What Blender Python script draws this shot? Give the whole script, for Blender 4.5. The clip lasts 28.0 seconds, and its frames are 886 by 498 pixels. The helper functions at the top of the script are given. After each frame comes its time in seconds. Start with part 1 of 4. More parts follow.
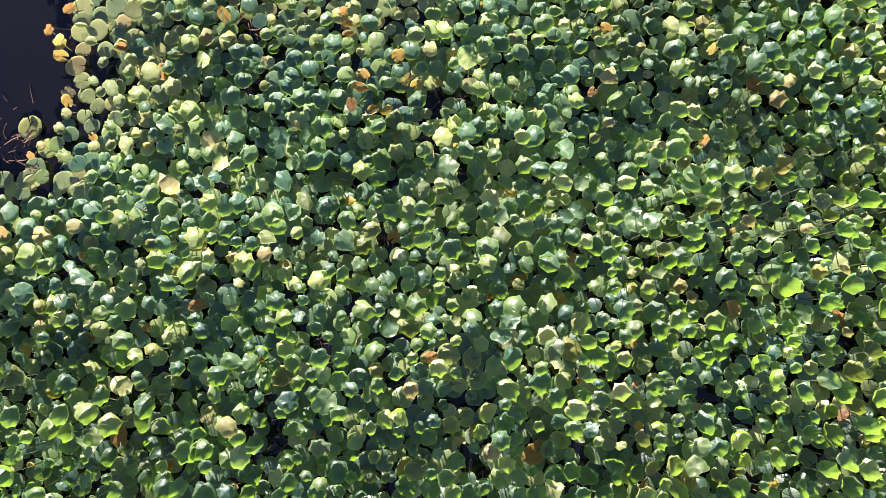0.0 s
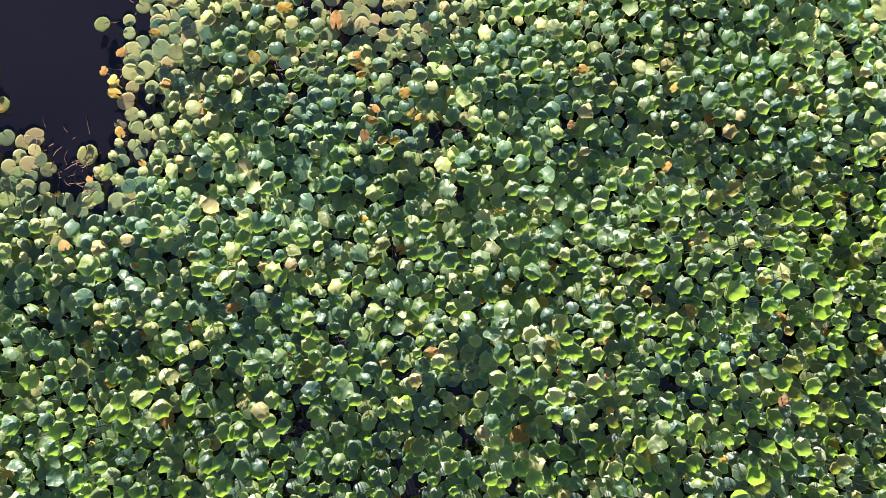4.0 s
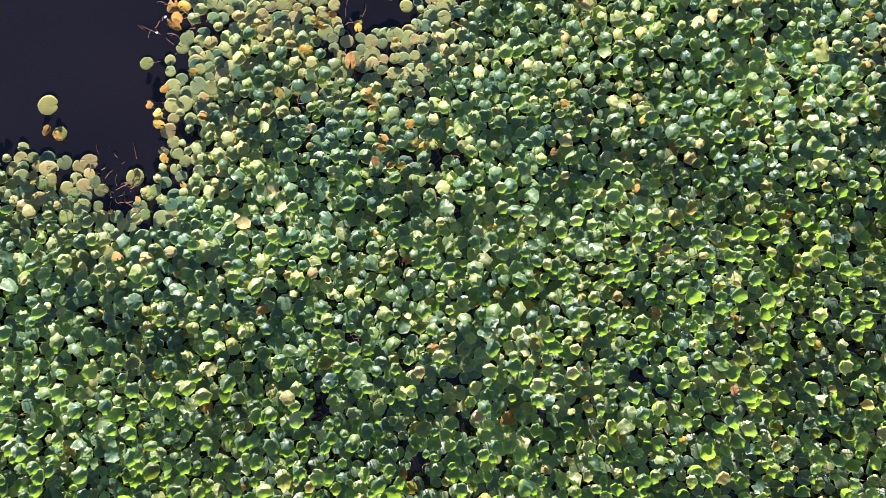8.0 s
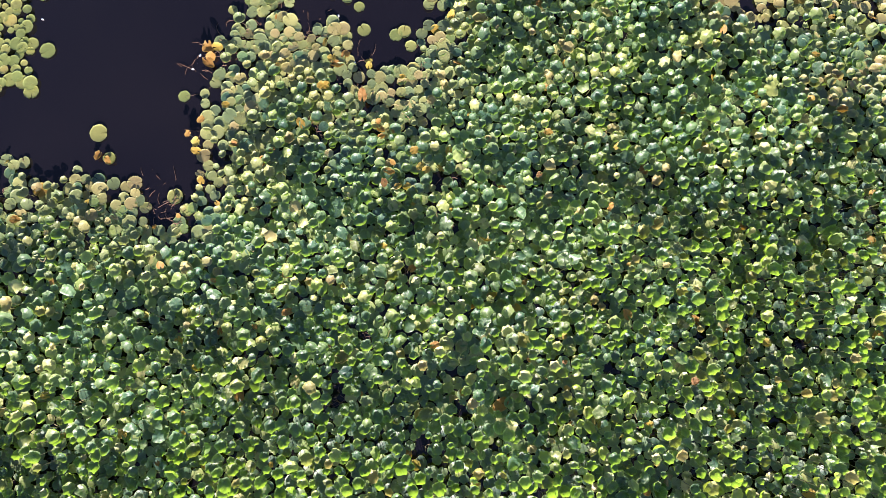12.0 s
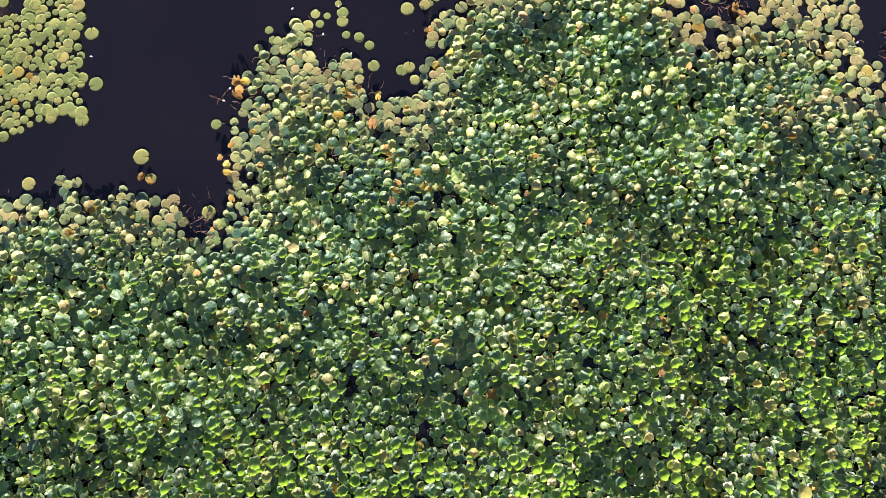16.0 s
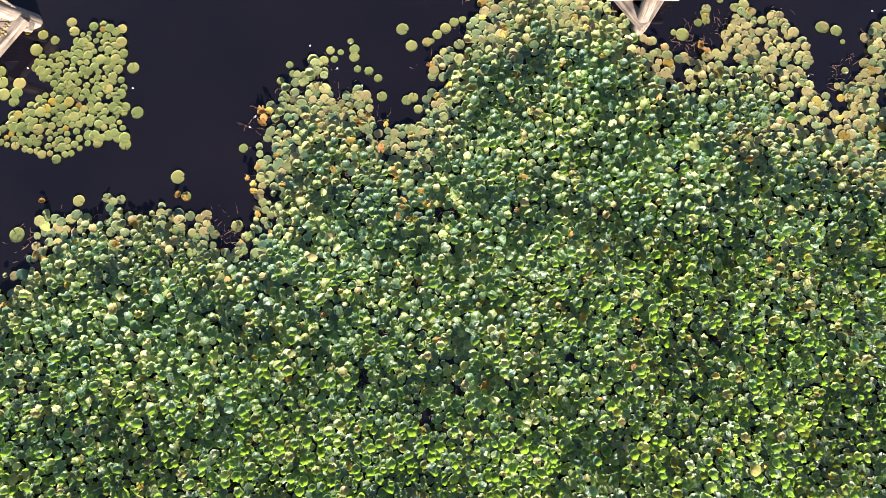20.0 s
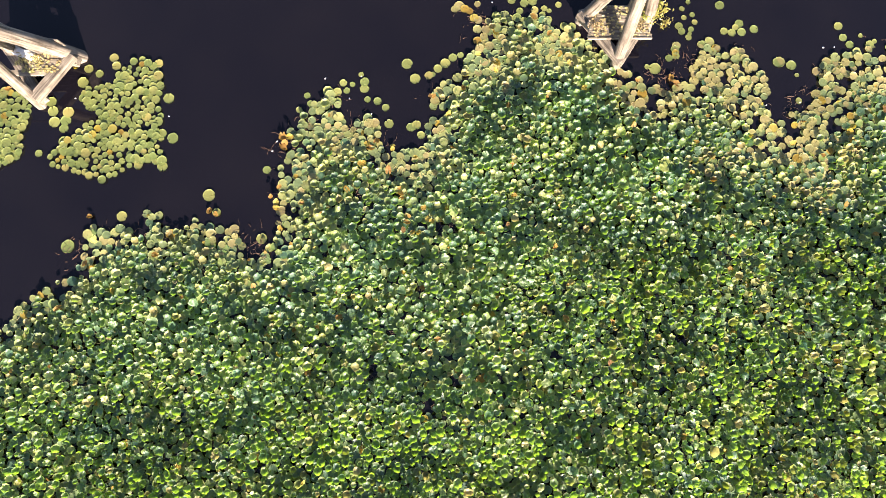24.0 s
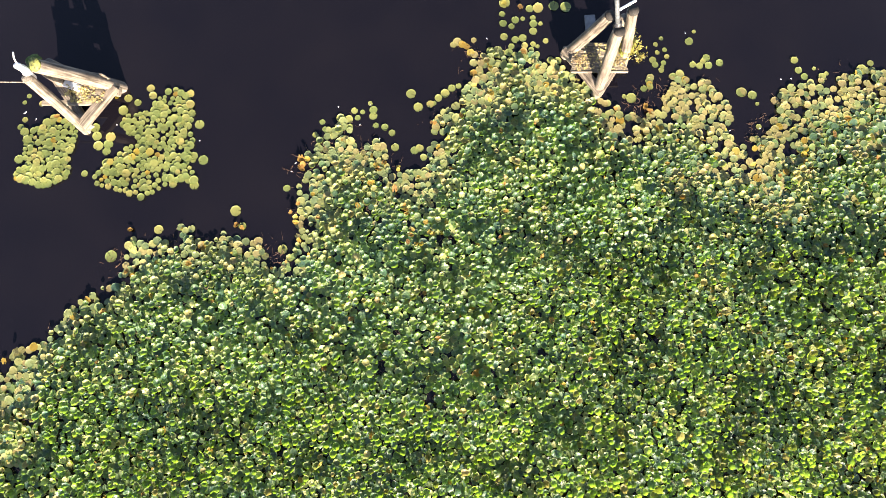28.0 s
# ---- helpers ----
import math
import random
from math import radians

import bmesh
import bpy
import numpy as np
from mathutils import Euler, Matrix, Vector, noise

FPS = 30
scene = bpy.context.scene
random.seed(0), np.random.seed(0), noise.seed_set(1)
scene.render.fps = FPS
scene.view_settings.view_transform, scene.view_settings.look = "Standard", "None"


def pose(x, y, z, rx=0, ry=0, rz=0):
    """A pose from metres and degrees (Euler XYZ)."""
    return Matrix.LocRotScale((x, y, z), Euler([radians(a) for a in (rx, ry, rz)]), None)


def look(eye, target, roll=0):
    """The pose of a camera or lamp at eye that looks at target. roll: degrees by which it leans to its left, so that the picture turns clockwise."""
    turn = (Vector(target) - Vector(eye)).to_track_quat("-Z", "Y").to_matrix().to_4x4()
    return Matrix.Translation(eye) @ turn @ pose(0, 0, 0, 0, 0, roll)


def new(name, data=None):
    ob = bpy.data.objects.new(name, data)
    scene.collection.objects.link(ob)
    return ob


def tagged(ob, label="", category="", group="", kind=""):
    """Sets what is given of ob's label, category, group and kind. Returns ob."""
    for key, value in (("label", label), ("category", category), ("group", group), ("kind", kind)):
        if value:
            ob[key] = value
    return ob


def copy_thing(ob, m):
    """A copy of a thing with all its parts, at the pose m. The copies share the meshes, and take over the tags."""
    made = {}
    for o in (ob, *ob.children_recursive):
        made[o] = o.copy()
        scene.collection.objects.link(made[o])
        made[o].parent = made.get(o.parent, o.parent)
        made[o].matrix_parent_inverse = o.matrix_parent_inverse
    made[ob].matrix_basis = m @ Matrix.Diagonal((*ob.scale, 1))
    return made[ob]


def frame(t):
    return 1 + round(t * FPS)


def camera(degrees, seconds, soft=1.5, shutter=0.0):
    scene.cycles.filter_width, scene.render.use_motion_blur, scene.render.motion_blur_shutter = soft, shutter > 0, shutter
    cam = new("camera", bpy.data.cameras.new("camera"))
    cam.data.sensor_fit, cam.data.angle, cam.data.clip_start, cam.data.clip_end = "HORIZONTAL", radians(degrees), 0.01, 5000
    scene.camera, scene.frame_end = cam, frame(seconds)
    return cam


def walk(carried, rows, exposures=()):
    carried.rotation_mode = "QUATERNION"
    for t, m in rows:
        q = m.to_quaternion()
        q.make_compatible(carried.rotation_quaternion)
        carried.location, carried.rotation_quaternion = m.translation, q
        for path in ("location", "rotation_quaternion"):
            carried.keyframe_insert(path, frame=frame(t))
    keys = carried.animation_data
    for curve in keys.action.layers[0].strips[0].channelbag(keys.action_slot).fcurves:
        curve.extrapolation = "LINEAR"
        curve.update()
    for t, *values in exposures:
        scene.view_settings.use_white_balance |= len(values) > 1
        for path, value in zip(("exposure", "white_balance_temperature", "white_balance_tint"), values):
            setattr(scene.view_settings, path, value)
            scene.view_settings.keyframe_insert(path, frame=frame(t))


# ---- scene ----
from collections import defaultdict

# ---------------------------------------------------------------- camera and its rise
cam = camera(72.0, 28.0, soft=0.92)


def height_at(t):
    return 4.993 + 0.19727 * t + 0.002697 * t * t + 2.3e-5 * t ** 3


walk(cam, [(t, pose(-0.02, -0.05 * min(1, max(0, (30 - t) / 10)), height_at(t), 7.0, 0, -0.14)) for t in (0, 2, 4, 6, 8, 10, 12, 14, 16, 18, 20, 22, 24, 26, 28)],
     exposures=[(0, 2.07, 5800, 27), (12, 2.11, 5920, 28), (21, 2.24, 6200, 25), (28, 2.52, 6720, 19)])

# ---------------------------------------------------------------- light
SUN_UP, SUN_SIDE = 22.0, 15.0          # degrees over the horizon; from the south, a little to the east
world = bpy.data.worlds.new("sky")
scene.world = world
world.use_nodes = True
wn, wl = world.node_tree.nodes, world.node_tree.links
sky = wn.new("ShaderNodeTexSky")
sky.sky_type, sky.sun_disc = "NISHITA", False
sky.sun_elevation, sky.sun_rotation = radians(SUN_UP), radians(180 - SUN_SIDE)
wl.new(sky.outputs[0], wn["Background"].inputs[0])
wn["Background"].inputs[1].default_value = 0.055
sun = new("sun", bpy.data.lights.new("sun", "SUN"))
sun.data.energy, sun.data.angle, sun.data.color = 5.0, radians(0.53), (1.0, 0.90, 0.70)
away = Vector((math.sin(radians(SUN_SIDE)) * math.cos(radians(SUN_UP)), -math.cos(radians(SUN_SIDE)) * math.cos(radians(SUN_UP)), math.sin(radians(SUN_UP))))
sun.matrix_world = look(away * 60, (0, 0, 0))


# ---------------------------------------------------------------- materials
def material(name):
    m = bpy.data.materials.new(name)
    m.use_nodes = True
    return m, m.node_tree.nodes, m.node_tree.links


def add(nodes, kind, **values):
    n = nodes.new(kind)
    for key, value in values.items():
        n.inputs[key.replace("_", " ")].default_value = value
    return n


def ramp(nodes, stops):
    n = nodes.new("ShaderNodeValToRGB")
    while len(n.color_ramp.elements) < len(stops):
        n.color_ramp.elements.new(0.5)
    for e, (at, c) in zip(n.color_ramp.elements, stops):
        e.position, e.color = at, (*c, 1)
    return n


def leaf_material(name, stops, through_colour, glow=0.3, rough=0.38, spots=0.25, spot_colour=(0.20, 0.12, 0.04), veined=0.5, shine=0.5, wander=1.0, margin=0.45):
    """A living leaf: its tone differs from leaf to leaf, paler veins fan out from the stalk, blemishes and a thin, light-passing blade."""
    m, n, l = material(name)
    out, bsdf = n["Material Output"], n["Principled BSDF"]
    info, geo = n.new("ShaderNodeObjectInfo"), n.new("ShaderNodeNewGeometry")
    summed = n.new("ShaderNodeMath")
    summed.operation = "ADD"
    l.new(info.outputs["Random"], summed.inputs[0])
    l.new(geo.outputs["Random Per Island"], summed.inputs[1])
    part_of = n.new("ShaderNodeMath")
    part_of.operation = "FRACT"
    l.new(summed.outputs[0], part_of.inputs[0])
    tone = ramp(n, stops)
    l.new(part_of.outputs[0], tone.inputs[0])
    uv = n.new("ShaderNodeUVMap")
    uv.uv_map = "blade"
    split = n.new("ShaderNodeSeparateXYZ")
    l.new(uv.outputs[0], split.inputs[0])
    # veins: u runs once round the blade, v from stalk to rim
    wave = n.new("ShaderNodeMath")
    wave.operation = "MULTIPLY"
    wave.inputs[1].default_value = 2 * math.pi * 17
    l.new(split.outputs[0], wave.inputs[0])
    cosine = n.new("ShaderNodeMath")
    cosine.operation = "COSINE"
    l.new(wave.outputs[0], cosine.inputs[0])
    sharp = n.new("ShaderNodeMapRange")
    sharp.inputs["From Min"].default_value, sharp.inputs["From Max"].default_value = 0.72, 1.0
    l.new(cosine.outputs[0], sharp.inputs["Value"])
    veins = n.new("ShaderNodeMix")
    veins.data_type, veins.blend_type = "RGBA", "SCREEN"
    veins.inputs[7].default_value = (0.10, 0.13, 0.05, 1)
    scaled = n.new("ShaderNodeMath")
    scaled.operation = "MULTIPLY"
    scaled.inputs[1].default_value = veined
    l.new(sharp.outputs[0], scaled.inputs[0])
    l.new(scaled.outputs[0], veins.inputs[0])
    l.new(tone.outputs[0], veins.inputs[6])
    # paler margin; also paints in the brightness of rims that catch the sun
    rim = n.new("ShaderNodeMapRange")
    rim.inputs["From Min"].default_value, rim.inputs["From Max"].default_value = 0.86, 0.99
    rim.inputs["To Max"].default_value = margin
    l.new(split.outputs[1], rim.inputs["Value"])
    edged = n.new("ShaderNodeMix")
    edged.data_type, edged.blend_type = "RGBA", "SCREEN"
    edged.inputs[7].default_value = (0.20, 0.25, 0.08, 1)
    l.new(rim.outputs[0], edged.inputs[0])
    l.new(veins.outputs[2], edged.inputs[6])
    # blemishes, two sizes
    place = n.new("ShaderNodeNewGeometry")
    big = add(n, "ShaderNodeTexNoise", Scale=9.0, Detail=3.0)
    l.new(place.outputs["Position"], big.inputs["Vector"])
    spotty = add(n, "ShaderNodeTexNoise", Scale=55.0, Detail=2.0)
    l.new(place.outputs["Position"], spotty.inputs["Vector"])
    mask = n.new("ShaderNodeMapRange")
    mask.inputs["From Min"].default_value, mask.inputs["From Max"].default_value = 0.60, 0.72
    mask.inputs["To Max"].default_value = spots
    l.new(spotty.outputs[0], mask.inputs["Value"])
    worn = n.new("ShaderNodeMix")
    worn.data_type = "RGBA"
    worn.inputs[7].default_value = (*spot_colour, 1)
    l.new(mask.outputs[0], worn.inputs[0])
    l.new(edged.outputs[2], worn.inputs[6])
    shift = n.new("ShaderNodeHueSaturation")
    value = n.new("ShaderNodeMapRange")
    value.inputs["To Min"].default_value, value.inputs["To Max"].default_value = 0.7, 1.3
    l.new(big.outputs[0], value.inputs["Value"])
    patchy = add(n, "ShaderNodeTexNoise", Scale=0.55, Detail=3.0)
    l.new(place.outputs["Position"], patchy.inputs["Vector"])
    area = n.new("ShaderNodeMapRange")
    area.inputs["From Min"].default_value, area.inputs["From Max"].default_value = 0.32, 0.68
    area.inputs["To Min"].default_value, area.inputs["To Max"].default_value = 0.72, 1.28
    l.new(patchy.outputs[0], area.inputs["Value"])
    both = n.new("ShaderNodeMath")
    both.operation = "MULTIPLY"
    l.new(value.outputs[0], both.inputs[0])
    l.new(area.outputs[0], both.inputs[1])
    l.new(both.outputs[0], shift.inputs["Value"])
    broad = add(n, "ShaderNodeTexNoise", Scale=0.9, Detail=2.0)
    l.new(place.outputs["Position"], broad.inputs["Vector"])
    drift = n.new("ShaderNodeMapRange")
    drift.inputs["From Min"].default_value, drift.inputs["From Max"].default_value = 0.3, 0.7
    drift.inputs["To Min"].default_value, drift.inputs["To Max"].default_value = 0.505 - 0.02 * wander, 0.505 + 0.04 * wander
    l.new(broad.outputs[0], drift.inputs["Value"])
    turned = n.new("ShaderNodeMath")
    turned.operation = "SUBTRACT"
    turned.inputs[0].default_value = 1.004
    l.new(drift.outputs[0], turned.inputs[1])
    l.new(turned.outputs[0], shift.inputs["Hue"])
    l.new(worn.outputs[2], shift.inputs["Color"])
    l.new(shift.outputs[0], bsdf.inputs["Base Color"])
    bsdf.inputs["Roughness"].default_value = rough
    bsdf.inputs["Specular IOR Level"].default_value = shine
    bump = add(n, "ShaderNodeBump", Strength=0.22, Distance=0.003)
    rise = n.new("ShaderNodeMath")
    rise.operation = "ADD"
    l.new(scaled.outputs[0], rise.inputs[0])
    l.new(spotty.outputs[0], rise.inputs[1])
    l.new(rise.outputs[0], bump.inputs["Height"])
    l.new(bump.outputs[0], bsdf.inputs["Normal"])
    lit = n.new("ShaderNodeBsdfTranslucent")
    tint = n.new("ShaderNodeMix")
    tint.data_type, tint.blend_type = "RGBA", "MIX"
    tint.inputs[0].default_value = 0.75
    tint.inputs[7].default_value = (*through_colour, 1)
    l.new(shift.outputs[0], tint.inputs[6])
    l.new(tint.outputs[2], lit.inputs["Color"])
    mix = n.new("ShaderNodeMixShader")
    mix.inputs[0].default_value = glow
    l.new(bsdf.outputs[0], mix.inputs[1])
    l.new(lit.outputs[0], mix.inputs[2])
    l.new(mix.outputs[0], out.inputs["Surface"])
    return m


def wood_material(name, dark, light, rough=0.85):
    """Sun-bleached timber: long grain along local z, knots, checks and grey stains."""
    m, n, l = material(name)
    bsdf = n["Principled BSDF"]
    co, mp = n.new("ShaderNodeTexCoord"), n.new("ShaderNodeMapping")
    mp.inputs["Scale"].default_value = (28, 28, 1.6)
    l.new(co.outputs["Object"], mp.inputs["Vector"])
    grain = add(n, "ShaderNodeTexNoise", Scale=1.0, Detail=6.0, Roughness=0.65)
    l.new(mp.outputs[0], grain.inputs["Vector"])
    stain = add(n, "ShaderNodeTexNoise", Scale=3.5, Detail=4.0)
    l.new(co.outputs["Object"], stain.inputs["Vector"])
    info = n.new("ShaderNodeObjectInfo")
    tone = ramp(n, [(0.36, dark), (0.47, tuple((a + b) / 2 for a, b in zip(dark, light))), (0.62, light)])
    l.new(grain.outputs[0], tone.inputs[0])
    both = n.new("ShaderNodeMix")
    both.data_type, both.blend_type = "RGBA", "MULTIPLY"
    both.inputs[0].default_value = 0.7
    stained = ramp(n, [(0.35, (0.34, 0.30, 0.27)), (0.58, (1.0, 0.98, 0.95))])
    l.new(stain.outputs[0], stained.inputs[0])
    l.new(tone.outputs[0], both.inputs[6])
    l.new(stained.outputs[0], both.inputs[7])
    vary = n.new("ShaderNodeHueSaturation")
    amount = n.new("ShaderNodeMapRange")
    amount.inputs["To Min"].default_value, amount.inputs["To Max"].default_value = 0.8, 1.15
    l.new(info.outputs["Random"], amount.inputs["Value"])
    l.new(amount.outputs[0], vary.inputs["Value"])
    l.new(both.outputs[2], vary.inputs["Color"])
    l.new(vary.outputs[0], bsdf.inputs["Base Color"])
    bsdf.inputs["Roughness"].default_value = rough
    bump = add(n, "ShaderNodeBump", Strength=0.6, Distance=0.012)
    l.new(grain.outputs[0], bump.inputs["Height"])
    l.new(bump.outputs[0], bsdf.inputs["Normal"])
    return m


def plain_material(name, dark, light, scale=20.0, rough=0.6, metal=0.0, bumpy=0.2):
    m, n, l = material(name)
    bsdf = n["Principled BSDF"]
    co = n.new("ShaderNodeTexCoord")
    t = add(n, "ShaderNodeTexNoise", Scale=scale, Detail=5.0)
    l.new(co.outputs["Object"], t.inputs["Vector"])
    tone = ramp(n, [(0.35, dark), (0.65, light)])
    l.new(t.outputs[0], tone.inputs[0])
    l.new(tone.outputs[0], bsdf.inputs["Base Color"])
    bsdf.inputs["Roughness"].default_value, bsdf.inputs["Metallic"].default_value = rough, metal
    bump = add(n, "ShaderNodeBump", Strength=bumpy, Distance=0.004)
    l.new(t.outputs[0], bump.inputs["Height"])
    l.new(bump.outputs[0], bsdf.inputs["Normal"])
    return m


def water_material():
    m, n, l = material("dark_pond_water")
    bsdf = n["Principled BSDF"]
    geo = n.new("ShaderNodeNewGeometry")
    murk = add(n, "ShaderNodeTexNoise", Scale=0.6, Detail=4.0)
    l.new(geo.outputs["Position"], murk.inputs["Vector"])
    tone = ramp(n, [(0.3, (0.0040, 0.0036, 0.0062)), (0.7, (0.0060, 0.0052, 0.0076))])
    l.new(murk.outputs[0], tone.inputs[0])
    l.new(tone.outputs[0], bsdf.inputs["Base Color"])
    bsdf.inputs["Roughness"].default_value, bsdf.inputs["IOR"].default_value = 0.06, 1.33
    ripple = add(n, "ShaderNodeTexNoise", Scale=5.0, Detail=3.0)
    l.new(geo.outputs["Position"], ripple.inputs["Vector"])
    bump = add(n, "ShaderNodeBump", Strength=0.05, Distance=0.02)
    l.new(ripple.outputs[0], bump.inputs["Height"])
    l.new(bump.outputs[0], bsdf.inputs["Normal"])
    return m


WATER = water_material()
GREEN = leaf_material("upright_leaf_green", [(0.0, (0.025, 0.073, 0.059)), (0.4, (0.053, 0.107, 0.061)), (0.80, (0.112, 0.174, 0.058)), (0.94, (0.220, 0.278, 0.090)), (1.0, (0.360, 0.360, 0.170))], (0.48, 0.84, 0.03), glow=0.32, rough=0.46, veined=0.6, shine=0.66)
LIME = leaf_material("upright_leaf_yellow_green", [(0.0, (0.046, 0.072, 0.030)), (0.45, (0.078, 0.108, 0.034)), (0.85, (0.128, 0.146, 0.036)), (1.0, (0.205, 0.190, 0.055))], (0.50, 0.66, 0.03), glow=0.2, rough=0.50, spots=0.4, veined=0.5, shine=0.5)
OLIVE = leaf_material("floating_pad_olive", [(0.0, (0.092, 0.138, 0.070)), (0.4, (0.150, 0.192, 0.080)), (0.8, (0.208, 0.230, 0.086)), (1.0, (0.270, 0.270, 0.098))], (0.50, 0.58, 0.10), glow=0.33, rough=0.45, spots=0.35, veined=0.7, wander=0.3)
RAFT = leaf_material("raft_pad_yellow_green", [(0.0, (0.112, 0.150, 0.043)), (0.5, (0.158, 0.188, 0.055)), (0.9, (0.202, 0.212, 0.062)), (1.0, (0.262, 0.230, 0.070))], (0.42, 0.54, 0.08), glow=0.28, rough=0.45, spots=0.35, veined=0.7, wander=0.3)
TAN = leaf_material("fading_pad_tan", [(0.0, (0.195, 0.178, 0.064)), (0.3, (0.265, 0.242, 0.094)), (0.6, (0.250, 0.205, 0.090)), (1.0, (0.236, 0.246, 0.090))], (0.58, 0.52, 0.13), glow=0.33, rough=0.5, spots=0.5, spot_colour=(0.16, 0.09, 0.035), veined=0.7, wander=0.3)
YELLOW = leaf_material("yellowing_pad", [(0.0, (0.270, 0.240, 0.060)), (0.5, (0.310, 0.225, 0.035)), (1.0, (0.200, 0.130, 0.030))], (0.62, 0.46, 0.015), glow=0.3, shine=0.2, rough=0.5, spots=0.5, spot_colour=(0.20, 0.09, 0.02), veined=0.3, wander=0.3)
RUST = leaf_material("withered_rust_leaf", [(0.0, (0.190, 0.105, 0.025)), (0.5, (0.300, 0.175, 0.045)), (1.0, (0.16, 0.085, 0.035))], (0.52, 0.30, 0.01), glow=0.3, shine=0.2, rough=0.6, spots=0.6, spot_colour=(0.08, 0.04, 0.02), veined=0.3, wander=0.3)
STEM = plain_material("leaf_stalk", (0.06, 0.07, 0.03), (0.13, 0.13, 0.05), 30, 0.5)
WOOD = wood_material("bleached_pile_wood", (0.055, 0.044, 0.033), (0.27, 0.232, 0.193))
TIMBER = wood_material("sawn_grey_timber", (0.045, 0.036, 0.027), (0.28, 0.242, 0.198))
DECKWOOD = wood_material("worn_deck_plank", (0.13, 0.11, 0.085), (0.28, 0.245, 0.19))
# near-black wood for the eastern log ends
DARKWOOD = wood_material("dark_wood_end", (0.008, 0.008, 0.008), (0.035, 0.03, 0.026))
MOSS = plain_material("moss_on_wood", (0.03, 0.03, 0.01), (0.26, 0.28, 0.07), 25, 0.9, 0.0, 0.6)
MOSS_GREEN = plain_material("green_moss", (0.03, 0.05, 0.015), (0.10, 0.15, 0.03), 40, 0.95, 0.0, 0.8)
# darkened blue-grey: the shade of the piles is put into this colour
BOARD = plain_material("shade_grey_board", (0.10, 0.105, 0.115), (0.19, 0.195, 0.205), 9, 0.7)
STEEL = plain_material("galvanised_steel", (0.045, 0.05, 0.055), (0.10, 0.11, 0.12), 12, 0.6, 0.0)
BLACK = plain_material("black_strap", (0.01, 0.01, 0.012), (0.035, 0.035, 0.04), 30, 0.5)
WHITE = plain_material("weathered_white_paint", (0.62, 0.64, 0.66), (0.82, 0.83, 0.84), 14, 0.5)
STRAWSTEM = plain_material("dry_straw_stalk", (0.16, 0.12, 0.05), (0.30, 0.23, 0.10), 30, 0.7)
TWIG = plain_material("wet_dead_stalk", (0.05, 0.026, 0.018), (0.15, 0.085, 0.05), 30, 0.7)
LITTER = leaf_material("dry_brown_leaf", [(0.0, (0.10, 0.06, 0.03)), (0.6, (0.20, 0.13, 0.06)), (1.0, (0.28, 0.20, 0.09))], (0.3, 0.2, 0.08), glow=0.1, rough=0.8)
STRAW = leaf_material("dry_straw_leaf", [(0.0, (0.240, 0.192, 0.080)), (0.6, (0.336, 0.280, 0.120)), (1.0, (0.400, 0.336, 0.160))], (0.5, 0.42, 0.15), glow=0.2, rough=0.7)
SHRUB = leaf_material("shrub_leaf", [(0.0, (0.160, 0.192, 0.032)), (0.6, (0.272, 0.272, 0.048)), (1.0, (0.336, 0.288, 0.064))], (0.5, 0.5, 0.05), glow=0.3)

# ---------------------------------------------------------------- plan of the bed, in metres round the point under the camera
SHORE_WEST = [
    (-12.44, -1.7), (-10.1, -1.36), (-9.34, -1.0), (-9.06, -0.51), (-8.61, -0.44), (-8.28, -0.06), (-7.95, 0.36), (-7.36, 0.72),
    (-7.02, 1.03), (-6.88, 1.21), (-6.87, 1.52), (-6.84, 1.77), (-6.8, 2.01), (-6.67, 1.72), (-6.42, 1.74), (-6.21, 1.83),
    (-6.03, 1.74), (-5.81, 1.74), (-5.59, 1.69), (-5.76, 2.11), (-5.42, 2.05), (-5.43, 1.84), (-5.12, 1.74), (-4.9, 1.93),
    (-4.73, 1.98), (-4.63, 1.81), (-4.49, 1.86), (-4.24, 1.81), (-4.06, 1.83), (-3.92, 1.68), (-3.84, 1.51), (-3.84, 1.29),
    (-3.61, 1.19), (-3.48, 1.31), (-3.35, 1.51), (-3.24, 1.62), (-3.19, 1.68), (-3.17, 2.13), (-3.13, 2.48), (-3.21, 2.76),
    (-3.15, 3.11), (-2.96, 3.29), (-2.78, 3.36),
]
SHORE_MIDDLE = [
    (-2.96, 3.52), (-3.19, 3.62), (-2.82, 3.8), (-2.72, 4.08), (-2.6, 4.24), (-2.43, 4.39), (-2.25, 4.5), (-2.05, 4.39),
    (-1.97, 4.16), (-1.8, 4.08), (-1.54, 4.03), (-1.29, 3.87), (-1.24, 3.51), (-1.14, 3.31), (-0.81, 3.31), (-0.46, 3.31),
    (-0.36, 3.56), (-0.29, 3.92), (-0.25, 4.22), (-0.16, 4.6), (0.06, 4.78), (0.22, 4.88), (0.44, 5.12), (0.6, 5.33),
    (0.73, 5.57), (0.83, 5.83), (0.99, 6.07), (1.27, 6.15), (1.42, 6.05), (1.86, 6.1), (2.08, 5.99), (2.26, 5.78),
    (2.56, 5.83), (2.86, 5.59), (3.18, 5.3), (3.48, 5.03),
]
